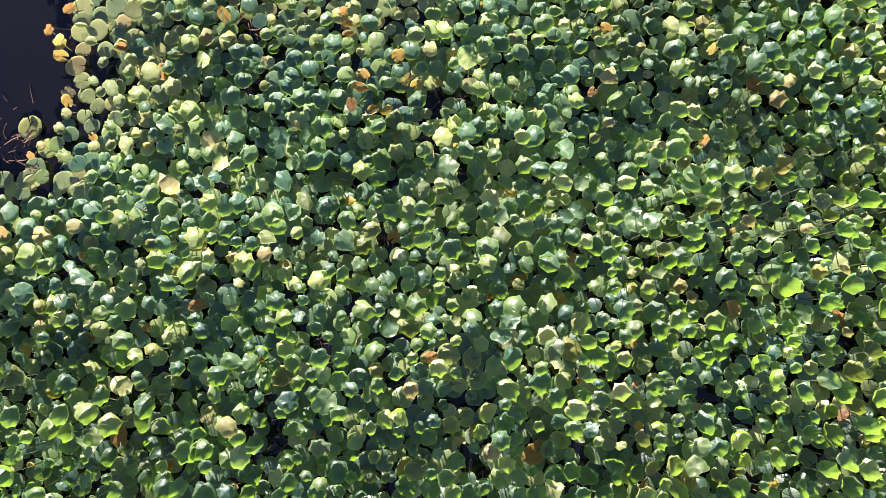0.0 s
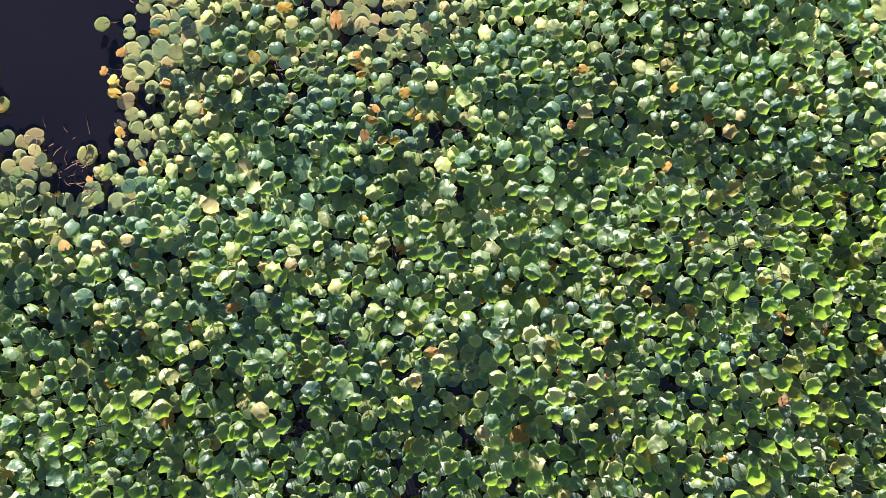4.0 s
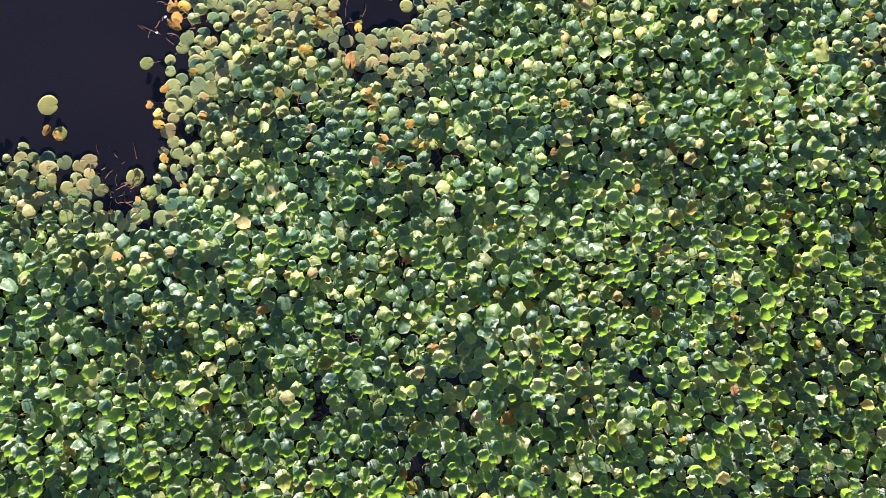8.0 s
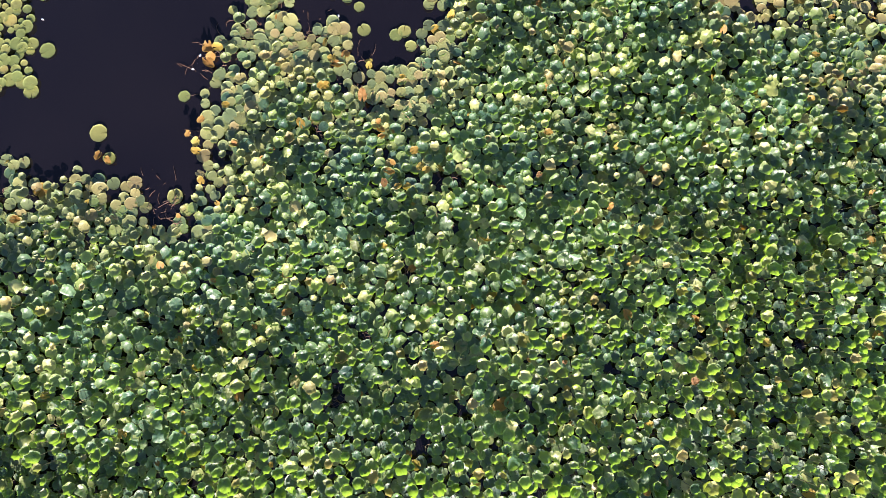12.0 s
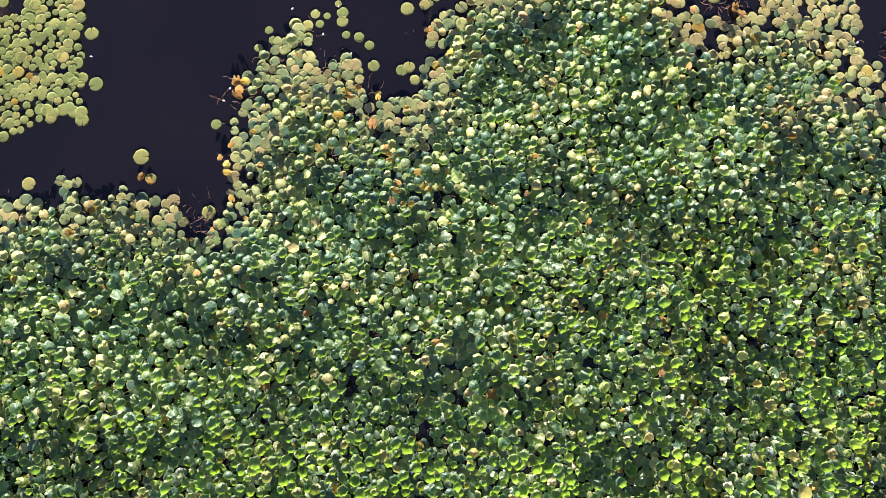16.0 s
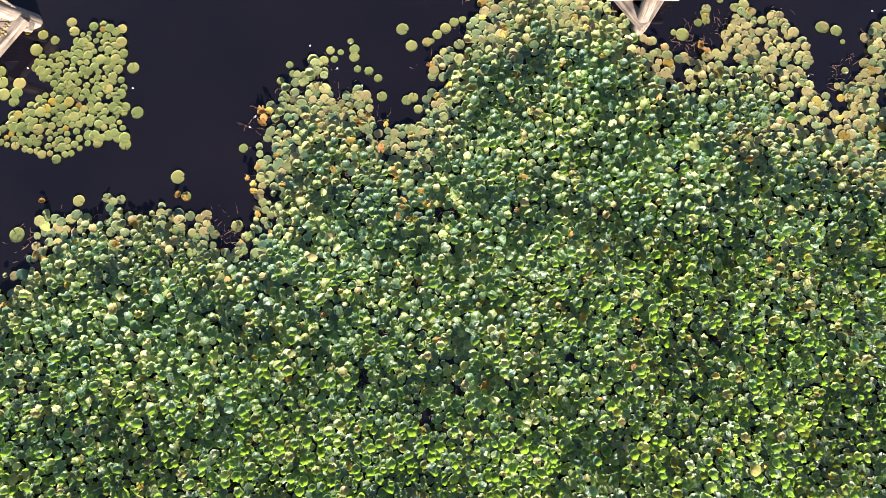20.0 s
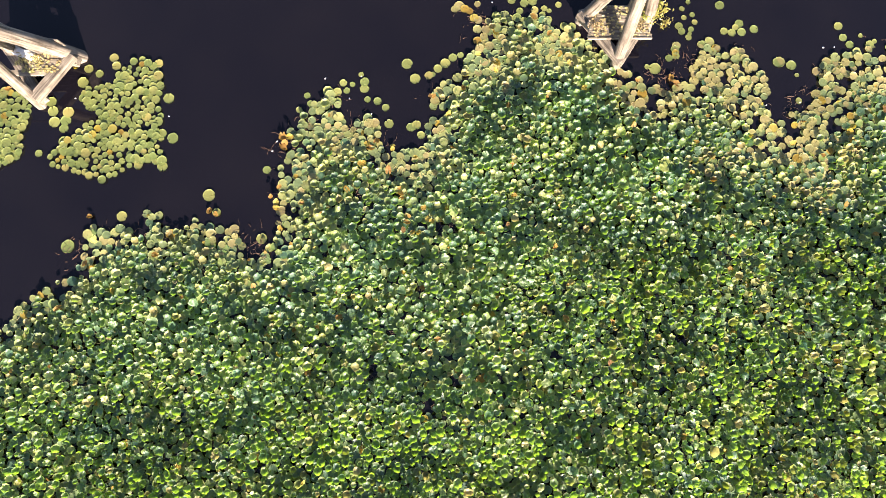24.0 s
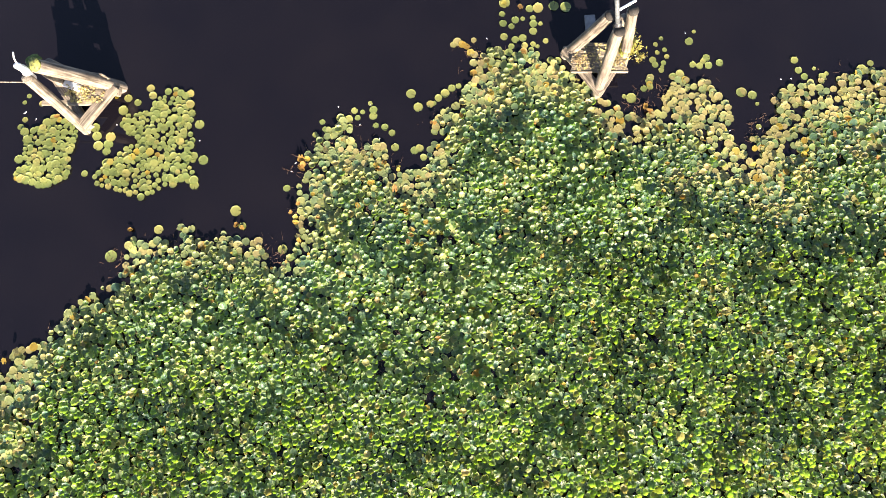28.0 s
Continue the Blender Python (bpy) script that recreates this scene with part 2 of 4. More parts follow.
SHORE_EAST = [
    (3.87, 4.77), (4.22, 4.56), (4.6, 4.58), (4.88, 4.71), (5.03, 5.19), (5.27, 5.45), (5.6, 5.37), (5.93, 5.37),
    (6.04, 5.11), (6.35, 4.82), (6.43, 4.5), (6.24, 4.24), (6.36, 4.04), (6.57, 3.83), (6.83, 4.03), (6.99, 4.19),
    (7.16, 4.06), (7.31, 4.45), (7.46, 4.79), (7.51, 5.1), (7.82, 5.23), (8.18, 5.31), (8.39, 5.42), (8.69, 5.36),
    (8.96, 5.55), (9.25, 5.6), (9.61, 5.65), (9.95, 5.54), (10.9, 5.84), (12.37, 5.3),
]
SOUTH_SIDE = [
    (12.9, 1.2), (12.3, -2.2), (11.2, -4.6), (8.6, -5.4), (5, -5.1), (1.5, -5.7), (-2.5, -5.2), (-6, -5.8),
    (-9.5, -5.2), (-12.2, -4.3), (-13.1, -1.8),
]
BED = SHORE_WEST + SHORE_MIDDLE + SHORE_EAST + SOUTH_SIDE
PATCH_A = [
    (-9.3, 4.24), (-8.93, 4.37), (-8.75, 4.54), (-8.44, 4.57), (-8.18, 4.37), (-8.12, 4.11), (-8.25, 3.79), (-8.28, 3.53),
    (-8.22, 3.28), (-8.58, 3.05), (-8.89, 3), (-9.12, 3.13), (-9.42, 3.18), (-9.44, 3.34), (-9.22, 3.51), (-9.27, 3.86),
]
PATCH_B = [
    (-7.18, 4.56), (-6.85, 4.69), (-6.49, 4.65), (-6.43, 4.87), (-6.24, 5.14), (-5.99, 5.22), (-5.63, 5.14), (-5.64, 4.82),
    (-5.53, 4.62), (-5.69, 4.3), (-5.52, 4.1), (-5.62, 3.78), (-5.44, 3.63), (-5.53, 3.4), (-5.46, 3.12), (-5.81, 3.17),
    (-5.93, 3.02), (-6.27, 2.92), (-6.56, 2.74), (-7.06, 2.84), (-7.62, 3.07), (-7.68, 3.21), (-7.36, 3.56), (-7, 3.86),
    (-6.76, 4.07), (-7.1, 4.33),
]
# dark gaps and low, flat stretches: x, y, radius
GAPS = [
    (-1.69, 2.48, 0.18), (-0.37, 1.82, 0.16), (-0.08, 1.8, 0.19), (0.2, 1.75, 0.13), (-0.7, 1.09, 0.11), (-2.31, 1.27, 0.11), (-2.33, 0.88, 0.09), (0.1, 1.16, 0.12),
    (0.35, 1.14, 0.11), (-0.46, 0.62, 0.13), (-1.28, -0.9, 0.15), (0.23, -1.1, 0.17), (2.3, 0.33, 0.12), (-0.4, -0.52, 0.11), (-1, -0.23, 0.12), (-3.45, 1.34, 0.12),
    (2.08, -0.64, 0.14), (-1.81, 1.73, 0.1), (-1.1, 2.26, 0.08), (-0.29, -1.55, 0.2), (-3.54, 1.41, 0.16), (-2.27, 1.28, 0.15), (-0.96, 2.81, 0.16), (4.4, -0.3, 0.15),
    (-1.27, -1.01, 0.14), (8.7, 3.55, 0.21), (4.33, 4.86, 0.32), (4.48, 4.66, 0.22), (-5.84, 1.66, 0.15), (-6.63, 0.54, 0.15), (-7.87, -0.73, 0.16), (-8.66, -1.36, 0.15),
    (-8.79, -2, 0.17), (-3.06, 3.65, 0.12), (-2.44, 3.88, 0.12), (-1.82, 3.8, 0.1), (7.18, 4.59, 0.12), (9.56, 3.74, 0.17), (-3.38, -2.64, 0.17), (-8.89, -2.97, 0.15),
    (0.9, 5.93, 0.12), (-1.14, 3.07, 0.1),
]
LOW = [
    (5.5, 3.3, 0.9), (6.2, 2.6, 0.8), (7.6, 2.3, 0.9), (8.8, 2.8, 1.0),
    (-2.07, 3.9, 0.98), (-0.81, 3, 0.61), (-1.7, -3.05, 1.3), (7.26, 2.98, 0.98), (8.35, 4.26, 1.34), (9.46, 4, 1.34), (5.62, 4.79, 0.85), (6.43, 3.62, 0.73),
    (0.95, 5.07, 0.85), (2.22, 5.33, 0.73), (-8.95, -1.45, 1.0), (-9.0, -2.75, 1.0), (-6.57, 1.64, 0.61), (-4.37, 1.76, 0.61), (-2.79, 2.76, 0.73), (3.97, 4.53, 0.73),
    (4.9, 2.99, 0.61), (0.06, 3.51, 0.61), (-1.55, 2.38, 0.85), (-0.56, 2.12, 0.73), (-5.55, 0.9, 0.55), (0.8, 2.24, 0.61),
]
# stretches where the pads fade to tan: x, y, radius
FADED = [
    (7.15, 2.55, 0.75), (6.7, 2.9, 0.5), (8.9, 2.6, 0.45), (-9.1, -1.6, 0.6), (-2.8, -2.35, 0.45),
    (7.54, 2.48, 0.61), (7.96, 4.01, 0.98), (9.23, 4.26, 0.98), (5.99, 4.66, 0.61), (6.79, 3.37, 0.67), (5.15, 2.99, 0.43), (-4.37, 1.76, 0.55), (-3.8, 1.45, 0.37),
    (-6.57, 1.64, 0.37), (-9.12, -0.95, 0.55), (-8.87, -2.51, 0.73), (-1.82, 3.77, 0.61), (0.95, 5.13, 0.61), (2.22, 5.33, 0.61), (-0.56, 3, 0.49), (-2.67, -2.76, 0.43),
    (4.38, -0.33, 0.22), (0.88, -1.03, 0.17), (-0.06, 4.54, 0.37), (4.75, 5.19, 0.49), (-3.27, 2.13, 0.3), (8.54, 1.85, 0.37), (6.28, 1.12, 0.3),
]
# single pads off the shore: x, y, diameter
PADS_WEST = [
    (-7.73, 4.33, 0.21), (-7.68, 4.14, 0.21), (-7.38, 4.12, 0.22), (-7.42, 3.95, 0.21), (-7.64, 3.92, 0.22), (-7.45, 3.79, 0.18), (-7.43, 3.53, 0.2), (-6.55, 5.24, 0.18),
    (-6.49, 5.07, 0.18), (-7.04, 5.01, 0.18), (-6.82, 4.91, 0.16), (-7.13, 4.73, 0.22), (-5.42, 4.4, 0.21), (-5.3, 3.59, 0.22), (-7.9, 3.29, 0.15), (-5.47, 3.02, 0.2),
    (-9.26, 5.07, 0.11), (-9.35, 4.92, 0.1), (-8.96, 4.89, 0.13), (-9.31, 4.52, 0.13), (-9.39, 4.35, 0.15), (-9.37, 3.62, 0.2), (-5.66, 5.12, 0.12),
]
PADS_CHANNEL = [
    (-4.54, 2.45, 0.24), (-7.2, 1.46, 0.26), (-3.49, 1.6, 0.21), (-4.38, 2.11, 0.17), (-6.2, 2.04, 0.2), (-3.44, 2.95, 0.16), (-0.72, 5.1, 0.22), (-0.56, 4.79, 0.21),
    (-0.29, 4.86, 0.17), (-0.21, 4.88, 0.11), (-0.11, 5, 0.17), (0.04, 5.11, 0.2), (0.19, 5.23, 0.17), (0.34, 5.28, 0.13), (-2.28, 4.54, 0.2), (-2.1, 4.52, 0.18),
    (-1.98, 4.71, 0.15), (-1.8, 4.68, 0.11), (-1.91, 4.55, 0.13), (-1.56, 4.73, 0.18), (-1.56, 4.59, 0.18), (-1.63, 4.88, 0.11), (-1.5, 4.37, 0.13), (-1.3, 4.33, 0.16),
    (-1.14, 4.2, 0.15), (-1.07, 3.87, 0.18), (-0.64, 3.8, 0.18), (-0.53, 3.85, 0.18), (-0.44, 3.64, 0.16), (-2.69, 4.45, 0.13), (-2.63, 4.29, 0.12), (-2.84, 4.16, 0.13),
    (-2.09, 4.33, 0.16), (-0.41, 3.33, 0.18),
]
PADS_PILES = [
    (1.4, 7.25, 0.25), (1.34, 6.98, 0.14), (1.64, 6.84, 0.17), (1.36, 6.76, 0.17), (1.55, 6.69, 0.14), (1.81, 6.87, 0.11), (1.97, 7.11, 0.18), (2.16, 7.13, 0.24),
    (2.04, 6.89, 0.13), (2.05, 6.75, 0.18), (2.21, 6.75, 0.1), (2.04, 6.57, 0.18), (2.32, 6.34, 0.13), (1.38, 6.44, 0.17), (1.63, 6.37, 0.17), (1.8, 6.41, 0.18),
    (1.84, 6.23, 0.15), (2.03, 6.26, 0.13), (2.13, 6.21, 0.1), (1.07, 6.1, 0.19), (1.34, 6.05, 0.15), (1.48, 6.07, 0.18), (1.62, 6.01, 0.14), (1.91, 5.97, 0.2),
    (2.11, 6.02, 0.15), (1.99, 6.13, 0.13), (2.42, 5.88, 0.17), (2.57, 5.87, 0.18), (2.5, 5.71, 0.17), (2.35, 5.59, 0.18), (1.54, 6.21, 0.14), (2.52, 7.18, 0.23),
    (2.79, 7.15, 0.25),
]
# fading, tan and gold
PADS_FADING = [
    (0.23, 6.25, 0.15), (0.32, 6.32, 0.2), (0.43, 6.26, 0.17), (0.53, 6.21, 0.15), (0.62, 6.06, 0.18), (0.7, 6.02, 0.17), (0.69, 6.36, 0.13), (0.68, 5.82, 0.18),
    (0.68, 5.58, 0.17), (0.83, 5.52, 0.17), (0.9, 5.99, 0.14), (0.99, 5.83, 0.17), (1.09, 5.71, 0.19), (1.22, 5.82, 0.15), (4.65, 5.47, 0.17), (4.62, 5.32, 0.14),
    (5.14, 5.49, 0.15), (5.31, 5.56, 0.18), (5.43, 5.41, 0.17), (6.68, 5.12, 0.22), (7.41, 4.92, 0.19),
]
PADS_EAST = [
    (4.93, 6.39, 0.1), (4.8, 6.25, 0.11), (4.83, 6.06, 0.11), (5, 6.12, 0.11), (5.04, 5.96, 0.12), (4.96, 5.81, 0.12), (4.72, 5.88, 0.16), (4.77, 5.77, 0.15),
    (4.9, 5.64, 0.13), (4.93, 5.72, 0.09), (5.56, 6.32, 0.18), (5.68, 6.55, 0.09), (5.62, 5.77, 0.15), (5.77, 5.74, 0.16), (5.93, 5.93, 0.17), (5.97, 5.75, 0.17),
    (6.22, 5.81, 0.17), (5.85, 5.85, 0.13), (4.62, 5.39, 0.17), (4.49, 5.21, 0.15), (4.63, 5.25, 0.15), (4.2, 4.99, 0.23), (4.05, 5.03, 0.11), (6.66, 5.12, 0.22),
    (6.91, 5.05, 0.2), (7.91, 5.87, 0.17), (7.99, 5.63, 0.16), (8.11, 5.48, 0.16), (8.34, 5.67, 0.09), (8.51, 5.48, 0.17), (8.61, 5.55, 0.1), (9.41, 5.64, 0.24),
    (9.62, 5.79, 0.15), (5.17, 5.49, 0.17), (5.33, 5.54, 0.17), (7.01, 4.85, 0.09), (7.01, 4.32, 0.13),
]
# yellow and rust-brown leaves: x, y, length, rusty or not
WITHERED = [
    (-3.15, 2.59, 0.1, 1), (-3.31, 2.4, 0.11, 1), (-3.2, 2.29, 0.13, 0), (-3.19, 2.17, 0.12, 0), (-3.11, 1.78, 0.13, 0), (-0.85, 2.56, 0.09, 1), (-0.82, 2.45, 0.12, 1), (-0.81, 2.35, 0.1, 1),
    (-0.39, 2.17, 0.13, 0), (-0.23, 1.91, 0.12, 0), (-0.06, 1.93, 0.11, 0), (-0.31, 1.96, 0.1, 0), (-0.47, 1.69, 0.12, 0), (-0.59, 1.7, 0.1, 0), (-0.77, 1.75, 0.11, 1), (-0.77, 0.93, 0.1, 0),
    (-1.97, 0.58, 0.14, 1), (-0.41, 0.64, 0.12, 1), (-1.96, 0.1, 0.12, 1), (0.69, -1.03, 0.19, 1), (0.34, 0.17, 0.09, 1), (1.86, 2.23, 0.12, 1), (1.22, 1.85, 0.09, 1), (2.47, -1.27, 0.14, 0),
    (1.85, -1.24, 0.14, 0), (-3.29, -0.25, 0.14, 0), (-2.22, 2.19, 0.09, 1), (3.08, -0.75, 0.12, 1), (-0.66, 2.01, 0.08, 1), (-3.38, 1.32, 0.07, 1), (1.49, -0.52, 0.08, 1), (0.9, 0.15, 0.12, 0),
]
WITHERED_FAR = [
    (-3.14, 3.64, 0.16, 1), (-3.1, 3.48, 0.15, 1), (-1.49, 3.46, 0.14, 0), (-1, 3.41, 0.11, 0), (-4.5, 2.14, 0.14, 1), (-4.38, 2.08, 0.13, 1), (4.52, -0.25, 0.16, 1), (3.17, -0.02, 0.14, 1),
    (-0.46, -1.65, 0.14, 1), (0.74, -1.71, 0.16, 1), (-0.26, 4.43, 0.1, 1),
    (-7.26, 5.05, 0.17, 0), (-8.58, 4.59, 0.11, 1), (-3.13, 3.59, 0.17, 1), (-3.13, 3.41, 0.15, 1), (-1, 3.36, 0.11, 0), (4.6, 4.66, 0.17, 1), (4.5, 4.79, 0.13, 1), (1.38, 7.23, 0.15, 0),
    (1.76, 7.14, 0.15, 1), (-6.81, 2.04, 0.11, 1), (-9.3, -0.77, 0.15, 0), (1.05, 5.12, 0.17, 0), (7.97, 3.49, 0.17, 1), (8.08, 3.36, 0.15, 1), (-1.31, 3.51, 0.15, 1), (-1.43, 3.38, 0.15, 1),
]


# ---------------------------------------------------------------- helpers for meshes
def part(name, bm, mat, parent=None, label="", smooth=True):
    me = bpy.data.meshes.new(name)
    bm.to_mesh(me)
    bm.free()
    me.materials.append(mat)
    me.polygons.foreach_set("use_smooth", [smooth] * len(me.polygons))
    ob = new(name, me)
    ob.parent = parent
    if label:
        tagged(ob, label)
    return ob


def mesh_from(name, verts, faces, uvs, mat):
    """A triangle mesh from arrays, with the blade's coordinates as a uv layer."""
    me = bpy.data.meshes.new(name)
    me.vertices.add(len(verts))
    me.vertices.foreach_set("co", np.asarray(verts, dtype=np.float32).ravel())
    me.loops.add(faces.size)
    me.loops.foreach_set("vertex_index", faces.ravel().astype(np.int32))
    me.polygons.add(len(faces))
    me.polygons.foreach_set("loop_start", np.arange(0, faces.size, 3, dtype=np.int32))
    me.polygons.foreach_set("use_smooth", np.ones(len(faces), dtype=bool))
    layer = me.uv_layers.new(name="blade")
    layer.data.foreach_set("uv", np.asarray(uvs, dtype=np.float32)[faces.ravel()].ravel())
    me.materials.append(mat)
    me.update()
    me.validate()
    return me


rng = np.random.default_rng(11)


def blade(cup, fold, ripple, curl, split=0.10, rings=4, steps=18, long=1.0, torn=0.0, lean=0.0, saddle=0.0, lumpy=0.0, heart=0.0, corners=0, angular=0.0, peak=0.0, lip=0.0):
    """A round leaf of radius 1 with a narrow cleft on its -x side, stalk at the middle. cup lifts the rim (more on one side with lean),
    fold creases it along its midrib, ripple pleats the margin, curl and lip turn up the rim, lumpy dents the blade, corners make it angular."""
    a = np.linspace(-math.pi + split, math.pi - split, steps + 1)
    ph, k = rng.uniform(0, 6.28), rng.integers(4, 8)
    ph2, k2, ph3, seed = rng.uniform(0, 6.28), rng.integers(6, 9), rng.uniform(0, 6.28), rng.uniform(0, 50)
    pleat = np.abs(np.sin(k * a / 2 + ph)) * (0.7 + 0.5 * np.sin(a + ph2))
    edge = 1 - 0.10 * np.exp(-((math.pi - np.abs(a)) / 0.22) ** 2) + 0.75 * ripple * (pleat - 0.6) + 0.02 * np.sin(a * 7 + rng.uniform(0, 6))
    edge = edge * (1 + heart * (0.16 * np.exp(-(a / 0.45) ** 2) + 0.05 * np.exp(-((np.abs(a) - 2.4) / 0.4) ** 2) - 0.10 * np.exp(-((math.pi - np.abs(a)) / 0.30) ** 2)))
    ridge = np.zeros_like(a)
    if corners:
        sector = 2 * math.pi / corners
        within = np.abs(((a + ph2 + 0.25 * np.sin(a + ph3)) % sector) - sector / 2) / (sector / 2)
        edge = edge * (1 + angular * (0.40 * within ** 2 - 0.14))
        ridge = within ** 1.5 - 0.4
    if torn:
        edge = edge - torn * np.clip(np.sin(a * rng.integers(2, 5) + rng.uniform(0, 6)), 0, 1) ** 4
    verts, uvs = [(0, 0, 0)], [(0.5, 0)]
    for i in range(1, rings + 1):
        r = 1 - (1 - i / rings) ** 2.4 if lip else (i / rings) ** 0.72
        pull = r * edge * (1 - 0.14 * min(1, abs(cup)) * r ** 3)
        x, y = pull * np.cos(a) * long, pull * np.sin(a)
        z = cup * (1 + lean * np.cos(a + ph3)) * (0.66 * r ** 2 + 0.34 * r ** 5) + fold * np.abs(y) * (0.5 + 0.5 * r)
        z = z + ripple * r ** 2.5 * (1.7 * pleat - 1 + 0.3 * np.sin(k2 * a + ph2)) + curl * (1 + 0.45 * np.cos(a + ph2) + 0.25 * np.cos(3 * a + ph)) * np.clip(r - 0.75, 0, 1) * 4 + peak * ridge * r ** 1.6 + saddle * (x * x - y * y)
        if lip and i == rings:
            z = z + lip * (1 + 0.4 * np.cos(a + ph2) + 0.25 * np.cos(3 * a + ph))
        if lumpy:
            z = z + lumpy * r * np.array([noise.noise(Vector((px * 1.8 + seed, py * 1.8, 0))) for px, py in zip(x, y)])
        verts += list(zip(x, y, z))
        uvs += [((t + math.pi) / (2 * math.pi), r) for t in a]
    faces, m = [], steps + 1
    for j in range(steps):
        faces.append((0, 1 + j, 2 + j))
        for i in range(rings - 1):
            p, q = 1 + i * m + j, 1 + (i + 1) * m + j
            faces += [(p, q, q + 1), (p, q + 1, p + 1)]
    return np.array(verts), np.array(faces), np.array(uvs)


def u(a, b):
    return rng.uniform(a, b)


# bowls, creased blades, drooping and wavy ones
UPRIGHT = [blade(u(0.40, 0.85), u(-0.05, 0.12), u(0.03, 0.12), u(-0.1, 0.1), u(0.01, 0.05), 5, 24, u(1.0, 1.2), lean=u(0.1, 0.6), heart=u(0.2, 0.7), lumpy=u(0.1, 0.25), corners=int(rng.integers(5, 8)), angular=u(0.3, 0.75), peak=u(0.0, 0.18)) for _ in range(24)] \
    + [blade(u(0.25, 0.55), u(0.30, 0.60), u(0.03, 0.10), u(-0.2, 0.1), u(0.01, 0.05), 5, 24, u(1.0, 1.25), lean=u(0.2, 0.8), heart=u(0.3, 0.9), lumpy=u(0.1, 0.3), corners=int(rng.integers(4, 7)), angular=u(0.3, 0.75), peak=u(-0.2, 0.25)) for _ in range(9)] \
    + [blade(u(-0.45, -0.15), u(-0.3, 0.05), u(0.03, 0.10), 0.0, u(0.01, 0.05), 5, 24, u(1.0, 1.2), lean=u(0.2, 0.8), saddle=u(0.0, 0.3), heart=u(0.2, 0.8), lumpy=u(0.1, 0.3), corners=int(rng.integers(5, 8)), angular=u(0.3, 0.75), peak=u(-0.22, -0.05)) for _ in range(8)] \
    + [blade(u(0.10, 0.30), u(-0.1, 0.15), u(0.05, 0.14), u(-0.2, 0.2), u(0.01, 0.05), 5, 24, u(1.0, 1.2), saddle=u(0.1, 0.35), heart=u(0.3, 0.9), lumpy=u(0.2, 0.4), corners=int(rng.integers(4, 7)), angular=u(0.3, 0.75), peak=u(0.1, 0.3)) for _ in range(9)]
SHALLOW = [blade(rng.uniform(0.20, 0.45), rng.uniform(-0.03, 0.12), rng.uniform(0.03, 0.10), rng.uniform(0.06, 0.22), lean=u(0.2, 0.9), lumpy=u(0.05, 0.15), split=rng.uniform(0.01, 0.06), rings=4, steps=20, heart=u(0.2, 0.8)) for _ in range(14)]
FLAT = [blade(rng.uniform(-0.02, 0.06), rng.uniform(-0.02, 0.04), rng.uniform(0.005, 0.025), rng.uniform(0.0, 0.06), split=rng.uniform(0.02, 0.07), rings=4, steps=20, lip=u(0.01, 0.035)) for _ in range(12)]
RAGGED = [blade(u(-0.05, 0.2), u(0, 0.3), u(0.03, 0.10), 0.05, u(0.03, 0.4), 5, 20, u(1.0, 1.5), torn=u(0.08, 0.3), lean=u(0.3, 1.0), lumpy=u(0.1, 0.3), heart=0.8) for _ in range(12)]


# ---------------------------------------------------------------- water
bm = bmesh.new()
bmesh.ops.create_circle(bm, cap_ends=True, radius=2500, segments=96)
water = tagged(part("water", bm, WATER, smooth=False), "still dark pond water reflecting the clear sky", "water", kind="structure")


# ---------------------------------------------------------------- where the leaves stand
def inside(poly, pts):
    x, y = pts[:, 0], pts[:, 1]
    odd = np.zeros(len(pts), bool)
    for (x0, y0), (x1, y1) in zip(poly, poly[1:] + poly[:1]):
        hit = (y0 > y) != (y1 > y)
        odd ^= hit & (x < (x1 - x0) * (y - y0) / ((y1 - y0) or 1e-9) + x0)
    return odd


def shore_distance(poly, pts):
    best = np.full(len(pts), 1e9)
    for a, b in zip(poly, poly[1:] + poly[:1]):
        a, d = np.array(a), np.array(b) - np.array(a)
        t = np.clip(((pts - a) @ d) / (d @ d), 0, 1)
        best = np.minimum(best, np.hypot(*(pts - a - t[:, None] * d).T))
    return best


def scatter(poly, count, gap, seed, avoid=()):
    """Points inside poly, no two nearer than gap."""
    r = np.random.default_rng(seed)
    lo, hi = np.min(poly, 0), np.max(poly, 0)
    cand = r.uniform(lo, hi, (count, 2))
    cand = cand[inside(poly, cand)]
    for gx, gy, gr in avoid:
        wobble = 0.75 + 0.5 * r.random(len(cand))
        cand = cand[np.hypot(cand[:, 0] - gx, cand[:, 1] - gy) > gr * wobble]
    cells, kept = defaultdict(list), []
    for x, y in cand:
        cx, cy = int(x // gap), int(y // gap)
        near = (p for i in (-1, 0, 1) for j in (-1, 0, 1) for p in cells[cx + i, cy + j])
        if all((p[0] - x) ** 2 + (p[1] - y) ** 2 > gap * gap for p in near):
            cells[cx, cy].append((x, y))
            kept.append((x, y))
    return np.array(kept)


class Leaves:
    """Leaves gathered for one bed: each is a shape, a pose and a material."""

    def __init__(self):
        self.rows = []

    def put(self, kind, number, m, mat, label=""):
        self.rows.append((kind, number, m, mat, label))


